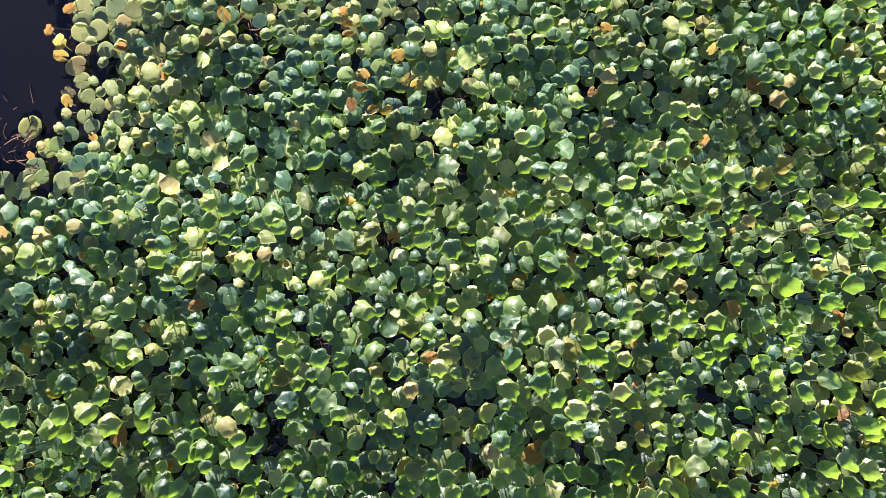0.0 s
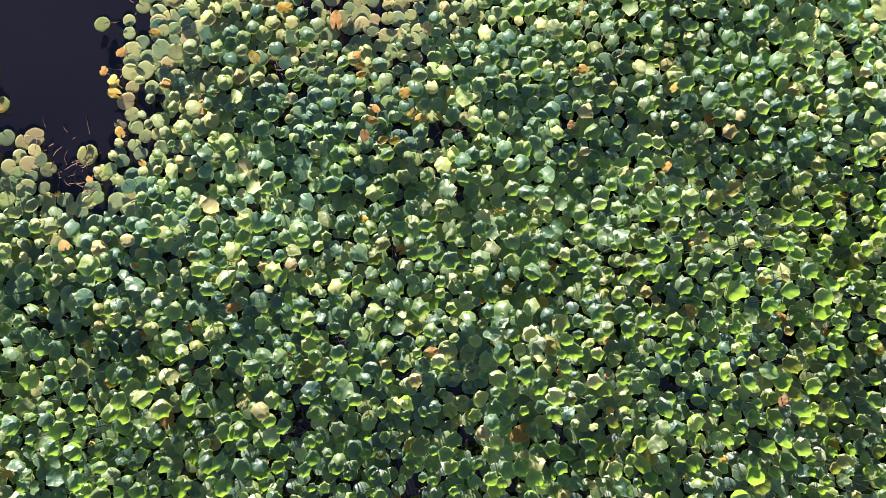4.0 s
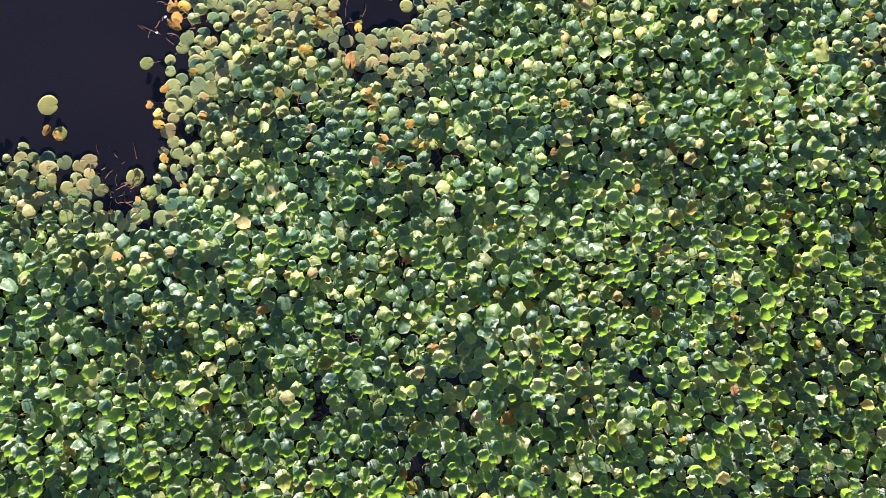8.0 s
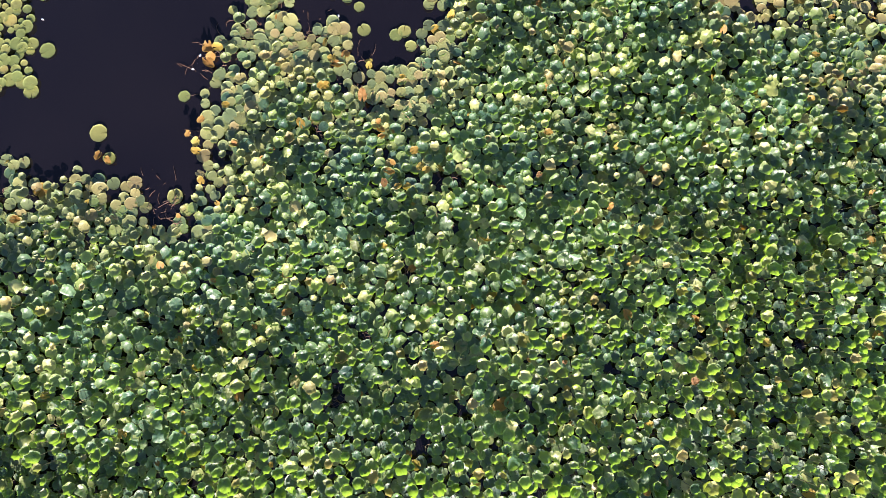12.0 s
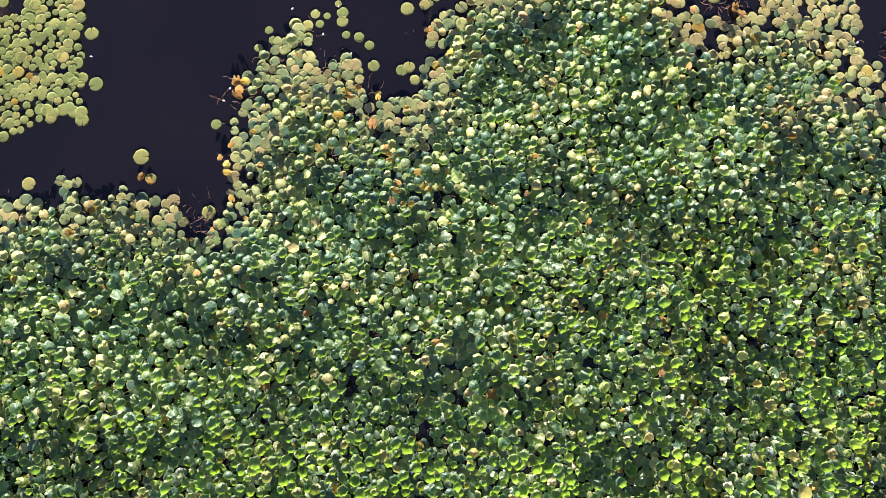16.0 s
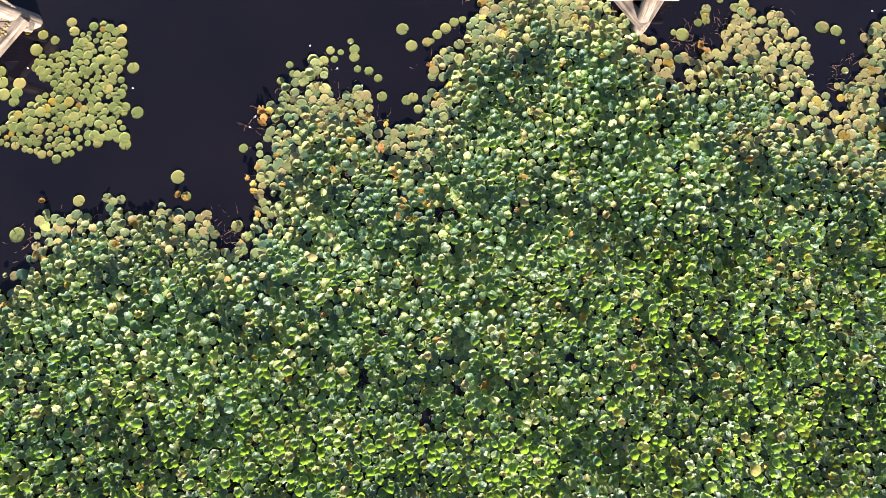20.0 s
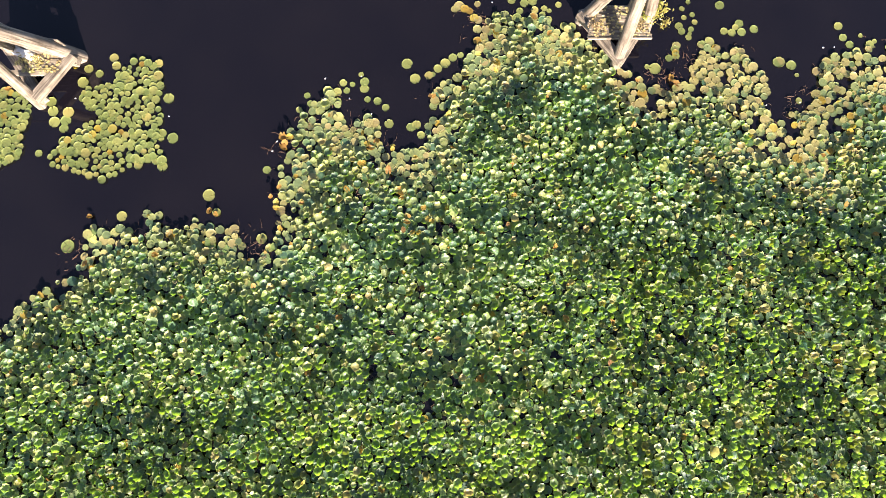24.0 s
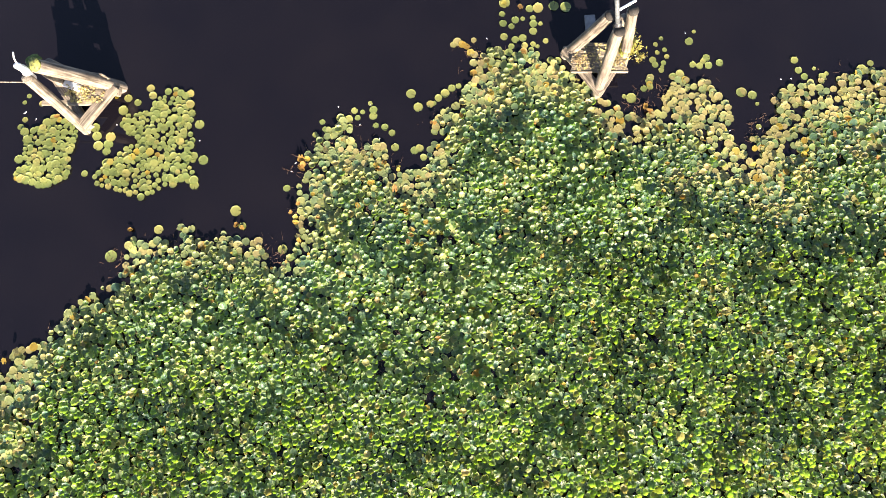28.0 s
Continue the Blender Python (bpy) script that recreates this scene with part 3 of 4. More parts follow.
def coarser(shape):
    """The same blade with half the points round it and every other ring."""
    verts, faces, uvs = shape
    across = np.unique(np.round(uvs[1:, 0], 5))
    m = len(across)
    rings = (len(verts) - 1) // m
    rows = [i for i in range(rings) if i % 2 == (rings - 1) % 2]
    keep = [0] + [1 + i * m + j for i in rows for j in range(0, m, 2)]
    k, out = (m + 1) // 2, []
    for j in range(k - 1):
        out.append((0, 1 + j, 2 + j))
        for i in range(len(rows) - 1):
            p, q = 1 + i * k + j, 1 + (i + 1) * k + j
            out += [(p, q, q + 1), (p, q + 1, p + 1)]
    return verts[keep], np.array(out), uvs[keep]


LOWER = [coarser(blade(u(0.04, 0.16), u(-0.02, 0.08), u(0.01, 0.05), u(0.0, 0.1), u(0.01, 0.05), 4, 24, lumpy=u(0.05, 0.15), heart=u(0.3, 0.9))) for _ in range(14)]
RIMMED = [blade(u(-0.03, 0.10), u(-0.02, 0.06), u(0.005, 0.03), u(0.0, 0.03), u(0.02, 0.09), 4, 20, lean=u(0, 0.8), lumpy=u(0.03, 0.09), heart=u(0.0, 0.6), lip=u(0.01, 0.045)) for _ in range(18)]
SHAPES = {"lower": LOWER, "rimmed": RIMMED, "upright": UPRIGHT, "shallow": SHALLOW, "flat": FLAT, "ragged": RAGGED}
COARSE = {kind: [coarser(s) for s in shapes] for kind, shapes in SHAPES.items() if kind != "lower"}
COARSE["lower"] = LOWER
SHARED = {}


def shared_mesh(kind, number, mat):
    key = (kind, number, mat.name)
    if key not in SHARED:
        SHARED[key] = mesh_from("leaf", *SHAPES[kind][number], mat)
    return SHARED[key]


def grow(bed, leaves, limit, centre=(0, 0)):
    """The nearest leaves become parts of their own; the rest of each material is joined."""
    order = sorted(leaves.rows, key=lambda r: (not r[4] or r[4].startswith("dying"), math.hypot(r[2].translation.x - centre[0], r[2].translation.y - centre[1])))
    for kind, number, m, mat, label in order[:limit]:
        ob = new("leaf", shared_mesh(kind, number, mat))
        ob.parent, ob.matrix_basis = bed, m
        if label:
            tagged(ob, label)
    rest = defaultdict(list)
    for row in order[limit:]:
        rest[row[3].name].append(row)
    for rows in rest.values():
        v, f, u, at = [], [], [], 0
        for kind, number, m, _, _ in rows:
            far = abs(m.translation.x) > 10.2 or m.translation.y < -4.2
            verts, faces, uvs = (COARSE if far else SHAPES)[kind][number]
            mm = np.array(m)
            v.append(verts @ mm[:3, :3].T + mm[:3, 3])
            f.append(faces + at)
            u.append(uvs)
            at += len(verts)
        ob = new("foliage", mesh_from("foliage", np.concatenate(v), np.concatenate(f), np.concatenate(u), rows[0][3]))
        ob.parent = bed
        tagged(ob, kind="stuff")


def stalks(bed, leaves, seed):
    """One bent stalk under every raised leaf, down into the water."""
    r = np.random.default_rng(seed)
    v, f, at = [], [], 0
    for kind, _, m, _, _ in leaves.rows:
        top = np.array(m.translation)
        if top[2] < 0.06:
            continue
        foot = np.array([top[0] + r.normal(0, 0.025), top[1] + r.normal(0, 0.025), -0.12])
        mid = (top + foot) / 2 + np.array([*r.normal(0, 0.012, 2), 0])
        for k, (c, w) in enumerate(((foot, 0.005), (mid, 0.004), (top, 0.0035))):
            for q in range(4):
                v.append((c[0] + w * math.cos(q * 1.5708), c[1] + w * math.sin(q * 1.5708), c[2]))
        for k in range(2):
            for q in range(4):
                a, b = at + k * 4 + q, at + k * 4 + (q + 1) % 4
                f += [(a, b, b + 4), (a, b + 4, a + 4)]
        at += 12
    if v:
        ob = new("undergrowth", mesh_from("undergrowth", v, np.array(f), np.zeros((len(v), 2)), STEM))
        ob.parent = bed
        tagged(ob, kind="stuff")


def floating_pose(r, x, y, d, z, lean=3.0):
    return pose(x, y, z, r.normal(0, lean), r.normal(0, lean), r.uniform(0, 360)) @ Matrix.Diagonal((d / 2, d / 2, d / 2, 1))


def depth_of_stand(x, y):
    """How tall and open the stand grows: 0 towards the shore, 1 in the south and east."""
    return min(1, max(0, (x - 0.6) / 2.5, (-0.2 - y) / 2.0)) if y < 1.5 else 0


def bed_leaves(poly, seed, gaps):
    r = np.random.default_rng(seed)
    out = Leaves()
    pts = scatter(poly, 120000, 0.108, seed, gaps)
    edge = shore_distance(BED, pts)
    for (x, y), e in zip(pts, edge):
        low = max([0.0] + [1.25 - math.hypot(x - a, y - b) / c for a, b, c in LOW])
        fade = max([0.0] + [1.2 - math.hypot(x - a, y - b) / c for a, b, c in FADED])
        fade = min(1.0, fade * 1.6) if fade > 0 and r.random() < 0.9 else 0.0
        n = noise.noise(Vector((x * 0.8, y * 0.8, 3.1))) + 0.6 * noise.noise(Vector((x * 2.1, y * 2.1, 7.7)))
        stand = min(1.0, max(0.0, (e - (0.05 if x < 3.4 else 0.30) + r.normal(0, 0.22)) / 1.4)) * (1 - min(0.85, low * 0.7)) * (1 - 0.6 * fade)
        pale = r.random() < 0.95 - e / 1.05 + 0.35 * low + 0.35 * n + 1.1 * fade
        reach = 0.55 if x < 3.4 else 1.3
        if e < reach and r.random() < 0.26 * (1 - e / reach):
            continue
        if stand < 0.12:
            d = r.uniform(0.12, 0.20)
            m = floating_pose(r, x, y, d, 0.008 + 0.035 * r.random(), 6.0 if x < 3.4 else 4.0)
            yellow = r.random() < (0.018 if x < 3.4 else 0.035) + 0.04 * max(0, n)
            tan = r.random() < (0.46 if x > 3.4 else 0.10) * (1.3 if low > 0.3 else 0.8) + 0.35 * fade
            kind = "rimmed" if r.random() < 0.85 else "flat"
            out.put(kind, int(r.integers(len(SHAPES[kind]))), m, YELLOW if yellow else (TAN if tan else (OLIVE if pale else GREEN)))
        else:
            d = 0.085 + 0.10 * r.random() ** 1.2
            deep = depth_of_stand(x, y)
            d *= 1 - 0.07 * deep
            z = 0.035 + stand ** 1.4 * max(0.02, 0.07 + (0.24 + 0.12 * deep) * r.random() + 0.34 * max(-0.45, n))
            z = min(z, 0.06 + (0.13 if y > 2.8 else 0.25) * e + 0.08 * r.random())
            toward = r.uniform(20, 48) if r.random() < 0.12 - 0.06 * deep else r.normal(3 - 4 * deep, 13)
            firm = 0.25 + 0.75 * stand
            m = pose(x, y, z) @ pose(0, 0, 0, 0, r.normal(0, 12) * firm) @ pose(0, 0, 0, toward * firm, 0, 0) @ pose(0, 0, 0, 0, 0, r.normal(-90, 50)) @ Matrix.Diagonal((d / 2, d / 2, d / 2 * (1.0 + 0.55 * deep), 1))
            kind = "upright" if r.random() < (stand - 0.15) * 1.6 else "shallow"
            number = int(r.integers(24 if kind == "upright" and r.random() < 0.6 else len(SHAPES[kind])))
            out.put(kind, number, m, (TAN if fade and r.random() < 0.55 or e < 0.5 and r.random() < (0.2 if x > 2 else 0.08) else OLIVE) if pale and stand < 0.8 else ((LIME if r.random() < 0.05 + 0.14 * min(1, max(0, (x - 1.5) / 4.5)) + 0.10 * min(1, max(0, (-1.5 - y) / 3)) else GREEN) if r.random() < 0.955 else (OLIVE if r.random() < 0.4 else TAN)))
    # dying leaves here and there, low between the others
    for x, y in scatter(poly, 1000, 0.44, seed + 2, gaps):
        d = r.uniform(0.05, 0.13)
        out.put("ragged", int(r.integers(len(RAGGED))), floating_pose(r, x, y, d, 0.06 + 0.10 * r.random(), 22), YELLOW if r.random() < 0.4 else (RUST if r.random() < 0.5 else TAN), "dying yellow-brown leaf")
    # lower, half-hidden leaves between the stalks
    under = scatter(poly, 90000, 0.105, seed + 1, gaps)
    for (x, y), e in zip(under, shore_distance(BED, under)):
        if e < (0.3 if x < 3.4 else 0.7) and r.random() < 0.7:
            continue
        d = r.uniform(0.12, 0.19)
        if e < 0.9:
            out.put("flat", int(r.integers(len(FLAT))), floating_pose(r, x, y, d, 0.006 + 0.02 * r.random(), 6.0), OLIVE if r.random() < (0.2 if y < 2 else 0.8) else GREEN)
        else:
            out.put("lower", int(r.integers(len(LOWER))), floating_pose(r, x, y, d, 0.012 + 0.06 * r.random(), 9.0), GREEN)
    return out


def patch_leaves(poly, seed):
    r = np.random.default_rng(seed)
    out = Leaves()
    for x, y in scatter(poly, 12000, 0.098, seed):
        d = r.choice([r.uniform(0.09, 0.14), r.uniform(0.14, 0.20)])
        kind = "flat" if r.random() < 0.85 else "rimmed"
        out.put(kind, int(r.integers(len(SHAPES[kind]))), floating_pose(r, x, y, d, 0.01 + 0.03 * r.random(), 2.5), YELLOW if r.random() < 0.04 else RAFT)
    return out


def bed_thing(name, label, category="water lilies"):
    return tagged(new(name), label, category)


def cut(poly, axis, low, high):
    """The part of an outline between two lines across one axis."""
    for limit, sign in ((low, 1), (high, -1)):
        done = []
        for p, q in zip(poly, poly[1:] + poly[:1]):
            a, b = sign * (p[axis] - limit), sign * (q[axis] - limit)
            if a >= 0:
                done.append(p)
            if a * b < 0:
                t = a / (a - b)
                done.append((p[0] + (q[0] - p[0]) * t, p[1] + (q[1] - p[1]) * t))
        poly = done
    return poly


for low, high, seed, centre, label in (
        (-20, -3.2, 21, (-4, 1), "dense green water lily leaves along the dark open water"),
        (-3.2, 3.4, 22, (0, 0), "thick bed of cupped glossy green water lily leaves"),
        (3.4, 20, 23, (4, 1), "green water lily leaves with yellowing floating pads along the shore")):
    area = cut(BED, 0, low, high)
    bed = bed_thing("water_lily_bed", label)
    leaves = bed_leaves(area, seed, [(x, y, 0.8 * gap) for x, y, gap in GAPS] + [(x, y, d * 0.42) for x, y, d, _ in WITHERED + WITHERED_FAR])
    for x, y, d, rusty in WITHERED + WITHERED_FAR:
        if low <= x < high:
            r = np.random.default_rng(int(abs(x * 977 + y * 331)) + 5)
            leaves.put("ragged", int(r.integers(len(RAGGED))), floating_pose(r, x, y, d * 0.85, 0.15 if (x, y, d, rusty) in WITHERED else 0.05, 14), RUST if rusty else YELLOW, "withered rust-brown leaf" if rusty else "yellowed leaf")
    grow(bed, leaves, 300, centre)
    stalks(bed, leaves, seed)

for poly, seed, label in ((PATCH_A, 31, "small raft of round olive lily pads beside the wooden piles"), (PATCH_B, 32, "raft of round olive lily pads on open dark water")):
    bed = bed_thing("lily_pad_raft", label, "lily pads")
    leaves = patch_leaves(poly, seed)
    grow(bed, leaves, 300, tuple(np.mean(poly, 0)))

r = np.random.default_rng(77)
for pads, beside in ((PADS_WEST, "beside the raft of pads"), (PADS_CHANNEL, "in the open dark channel"), (PADS_PILES, "beside the wooden piles"), (PADS_FADING, "near the edge of the bed"), (PADS_EAST, "off the shore of the bed")):
    for x, y, d in pads:
        number = int(r.integers(len(FLAT)))
        fading = pads is PADS_FADING
        pad = new("lily_pad", shared_mesh("flat", number, (YELLOW if r.random() < 0.4 else TAN) if fading else RAFT))
        pad.matrix_basis = floating_pose(r, x, y, d, 0.012, 1.0)
        tagged(pad, ("fading tan lily pad floating " if fading else "round olive lily pad floating ") + beside, "lily pad", "single floating lily pads")


# ---------------------------------------------------------------- piles, each a tripod of leaning logs
def log(name, foot, top, r0, r1, mat, parent, seed, label=""):
    """A weathered log from foot to top, slightly uneven, with a cut upper end; its grain runs along its own z."""
    q = random.Random(seed)
    axis = Vector(top) - Vector(foot)
    bm = bmesh.new()
    rings, n = 9, 14
    wob = [q.uniform(0.94, 1.06) for _ in range(n)]
    rows = []
    for i in range(rings):
        t = i / (rings - 1)
        rad = r0 + (r1 - r0) * t
        dx, dy = 0.02 * math.sin(t * 5 + seed), 0.02 * math.sin(t * 4 + seed * 2)
        rows.append([bm.verts.new((dx + rad * wob[k] * (1 + q.uniform(-0.02, 0.02)) * math.cos(k * 2 * math.pi / n), dy + rad * wob[k] * math.sin(k * 2 * math.pi / n), axis.length * t)) for k in range(n)])
    # rounded, worn end
    last = rows[-1]
    rows.append([bm.verts.new((v.co.x * 0.86, v.co.y * 0.86, axis.length + 0.022)) for v in last])
    for a, b in zip(rows, rows[1:]):
        for k in range(n):
            bm.faces.new((a[k], a[(k + 1) % n], b[(k + 1) % n], b[k]))
    bm.faces.new(rows[-1])
    bm.faces.new(rows[0][::-1])
    ob = part(name, bm, mat, parent, label)
    ob.matrix_basis = Matrix.Translation(foot) @ axis.to_track_quat("Z", "X").to_matrix().to_4x4()
    return ob


def beam(name, a, b, wide, high, mat, parent, seed=0, label="", turn=0.0):
    """A sawn timber from a to b with chamfered edges and slightly uneven ends."""
    q = random.Random(seed)
    axis = Vector(b) - Vector(a)
    bm = bmesh.new()
    bmesh.ops.create_cube(bm, size=1.0)
    for v in bm.verts:
        v.co = Vector((v.co.x * high, v.co.y * wide, (v.co.z + 0.5) * axis.length)) + Vector([q.uniform(-0.006, 0.006) for _ in range(3)])
    bmesh.ops.bevel(bm, geom=bm.edges[:], offset=min(0.010, high * 0.2), segments=1, affect="EDGES")
    ob = part(name, bm, mat, parent, label, smooth=False)
    # local x is up, z along the timber
    z = axis.normalized()
    y = Vector((0, 0, 1)).cross(z).normalized()
    x = y.cross(z)
    ob.matrix_basis = Matrix.Translation(a) @ Matrix((x, y, z)).transposed().to_4x4() @ pose(0, 0, 0, 0, 0, turn)
    return ob


def tuft(name, at, spread, count, seed, label, parent=None, mats=(TWIG, SHRUB), size=0.05):
    """A small straggling shrub: bent twigs, each with a few small leaves."""
    q = random.Random(seed)
    thing = parent or tagged(new(name), label, "shrub")
    if not parent:
        thing.location = at
    for _ in range(count):
        a, up = q.uniform(0, 6.283), q.uniform(0.15, 1.0)
        end = Vector((math.cos(a) * spread * q.uniform(0.4, 1.0), math.sin(a) * spread * q.uniform(0.4, 1.0), up * spread))
        bm = bmesh.new()
        path = [end * t + Vector((0, 0, 0.12 * spread * math.sin(t * 3.1))) for t in (0, 0.33, 0.66, 1)]
        rows = [[bm.verts.new(p + Vector((math.cos(k * 2.094), math.sin(k * 2.094), 0)) * 0.005 * (1.2 - i * 0.3)) for k in range(3)] for i, p in enumerate(path)]
        for u, w in zip(rows, rows[1:]):
            for k in range(3):
                bm.faces.new((u[k], u[(k + 1) % 3], w[(k + 1) % 3], w[k]))
        twig = part("twig", bm, mats[0], thing)
        if parent:
            twig.location = at
        bm = bmesh.new()
        uv = bm.loops.layers.uv.new("blade")
        for p in path[1:]:
            for _ in range(5):
                c = p + Vector([q.gauss(0, size * 0.8) for _ in range(3)])
                m = Euler((q.uniform(-0.9, 0.9), q.uniform(-0.9, 0.9), q.uniform(0, 6.28))).to_matrix()
                w = size * q.uniform(0.5, 1.1)
                vs = [bm.verts.new(c + m @ Vector(o) * w) for o in ((-0.9, 0, 0), (-0.2, -0.35, 0.08), (0.9, 0, 0), (-0.2, 0.35, 0.08))]
                bm.faces.new(vs)
        tagged(part("sprig", bm, mats[1], twig), kind="stuff")
    return thing


def tripod(label, bases, heads, radii, corners, levels, seed, planks, heads_mat, heads_label, back):
    """Three logs that stand in the water and lean together, tied round with three timbers, with a plank deck inside."""
    mid = Vector((sum(c[0] for c in corners) / 3, sum(c[1] for c in corners) / 3, 0))
    thing = tagged(new("pile_tripod"), label, "mooring piles", "wooden pile tripods")
    thing.location = mid
    for k, (base, head, rad) in enumerate(zip(bases, heads, radii)):
        top, low = Vector(head) - mid, Vector((*base, 0.45)) - mid
        foot = low + (low - top) * (1.45 / (top.z - 0.45))
        log("log", foot, top, rad * 1.06, rad, WOOD, thing, seed + k)
        bm = bmesh.new()
        bmesh.ops.create_cone(bm, cap_ends=True, segments=14, radius1=rad * 0.98, radius2=rad * 0.9, depth=0.05)
        cap = part("log_head", bm, heads_mat[k], thing, heads_label[k])
        cap.matrix_basis = Matrix.Translation(top + (top - foot).normalized() * 0.034) @ (top - foot).to_track_quat("Z", "X").to_matrix().to_4x4()
    # extra log out of sight, added to fill the gap in the cast shadow
    log("back_log", Vector((*back[0], -0.9)) - mid, Vector((*back[1], 1.60)) - mid, 0.115, 0.11, WOOD, thing, seed + 9)
    for k in range(3):
        a, b = (Vector((*corners[j], 0)) - mid for j in (k, (k + 1) % 3))
        d = (b - a).normalized() * 0.06
        beam("brace", a - d + Vector((0, 0, levels[k])), b + d + Vector((0, 0, levels[k])), 0.19, 0.15, TIMBER, thing, seed + 10 + k)
    q = random.Random(seed + 5)
    for k, (x0, x1, y, z, w) in enumerate(planks):
        beam("plank", Vector((x0, y, z)) - mid, Vector((x1, y + q.uniform(-0.012, 0.012), z + q.uniform(-0.006, 0.006))) - mid, w, 0.045, DECKWOOD, thing, seed + 30 + k)
    return thing, mid


west, mid = tripod("three bleached logs leaning together over a small timber frame",
                   [(-7.34, 5.17), (-7.93, 4.37), (-8.36, 5.25)], [(-7.71, 4.87, 2.12), (-7.87, 4.61, 2.05), (-7.86, 4.98, 2.0)], [0.14, 0.105, 0.11],
                   [(-7.20, 5.10), (-7.79, 4.31), (-8.50, 5.32)], (0.36, 0.20, 0.185), 100,
                   [(-8.70, -7.36, 4.76, 0.405, 0.12), (-7.98, -7.30, 4.88, 0.40, 0.10), (-8.02, -7.22, 4.99, 0.41, 0.11), (-8.10, -7.25, 5.11, 0.40, 0.11)],
                   (MOSS, WOOD, MOSS_GREEN), ("mossy yellow-green log end", "weathered grey log end", "green mossy log end"), ((-7.66, 5.44), (-7.80, 5.10)))
east, mid_e = tripod("three bleached logs leaning together over a plank deck",
                     [(3.95, 5.85), (3.40, 5.19), (2.86, 5.97)], [(3.64, 5.92, 2.10), (3.37, 5.52, 2.06), (3.19, 5.84, 2.08)], [0.11, 0.115, 0.112],
                     [(4.10, 6.10), (3.43, 5.05), (2.72, 5.98)], (0.255, 0.27, 0.24), 200,
                     [(2.78 + 0.05 * ((k * 7) % 5) / 5, 4.03 - 0.06 * ((k * 3) % 4) / 4, 5.485 + 0.082 * k, 0.40 + 0.005 * (k % 3), 0.078) for k in range(8)],
                     (DARKWOOD,) * 3, ("black log end",) * 3, ((3.78, 6.16), (3.62, 6.02)))

# unseen boards, added between the western logs so their cast shadow is solid
for k, z in enumerate((0.50, 0.67)):
    beam("back_board", Vector((-7.22, 5.26, z)) - mid, Vector((-8.48, 5.44, z)) - mid, 0.04, 0.15, TIMBER, west, 81 + k)

# front edge board of the eastern deck
beam("edge_board", Vector((2.79, 5.435, 0.40)) - mid_e, Vector((4.03, 5.435, 0.40)) - mid_e, 0.03, 0.07, TIMBER, east, 61)

# white stub post and its bent rod on the western tripod
def rod(name, points, radius, mat, parent, label="", sides=6):
    bm = bmesh.new()
    pts = [Vector(p) for p in points]
    rows = []
    for k, p in enumerate(pts):
        t = (pts[min(k + 1, len(pts) - 1)] - pts[max(k - 1, 0)]).normalized()
        side = t.cross(Vector((0.3, 0.2, 1))).normalized()
        up = side.cross(t)
        rows.append([bm.verts.new(p + (side * math.cos(j * 2 * math.pi / sides) + up * math.sin(j * 2 * math.pi / sides)) * radius) for j in range(sides)])
    for a, b in zip(rows, rows[1:]):
        for j in range(sides):
            bm.faces.new((a[j], a[(j + 1) % sides], b[(j + 1) % sides], b[j]))
    bm.faces.new(rows[0][::-1])
    bm.faces.new(rows[-1])
    return part(name, bm, mat, parent, label)


log("stub_post", Vector((-7.87, 4.70, 1.93)) - mid, Vector((-7.85, 4.74, 2.42)) - mid, 0.088, 0.064, WHITE, west, 71, "white-painted stub post")
rod("bent_rod", [Vector(p) - mid for p in ((-7.85, 4.75, 2.40), (-7.85, 4.83, 2.50), (-7.82, 4.91, 2.58))], 0.014, WHITE, west, "thin white bent rod")
rod("tie_pole", [Vector(p) - mid for p in ((-7.80, 4.60, 1.93), (-8.6, 4.605, 1.95), (-9.6, 4.62, 1.94))], 0.012, TIMBER, west, "thin pale pole lashed across the logs")
rod("sign_post", [Vector(p) - mid_e for p in ((3.40, 5.66, 1.6), (3.30, 5.65, 2.2), (3.06, 5.66, 3.0))], 0.042, STEEL, east, "grey galvanised steel post", 10)
rod("crossbar", [Vector(p) - mid_e for p in ((3.22, 5.72, 2.50), (3.56, 5.92, 2.50))], 0.028, WHITE, east, "pale painted crossbar", 8)
bm = bmesh.new()
bmesh.ops.create_cube(bm, size=1.0)
bmesh.ops.bevel(bm, geom=bm.edges[:], offset=0.12, segments=2, affect="EDGES")
for v in bm.verts:
    v.co = Vector((v.co.x * 0.13, v.co.y * 0.12, v.co.z * 0.22))
cap = part("bracket", bm, BLACK, east, "dark clamp round the post")
cap.location = Vector((3.33, 5.65, 2.08)) - mid_e


def moss_clump(at, size, seed, label, on):
    """A low uneven cushion of moss and small weeds."""
    bm = bmesh.new()
    bmesh.ops.create_icosphere(bm, subdivisions=3, radius=1.0)
    for v in bm.verts:
        k = 1 + 0.35 * noise.noise(v.co * 2.3 + Vector((seed, 0, 0)))
        v.co = Vector((v.co.x * size * k, v.co.y * size * k * 0.8, max(v.co.z, -0.3) * size * 0.55 * k))
    ob = tagged(part("moss_clump", bm, MOSS_GREEN), label, "moss")
    ob.location = at
    return ob


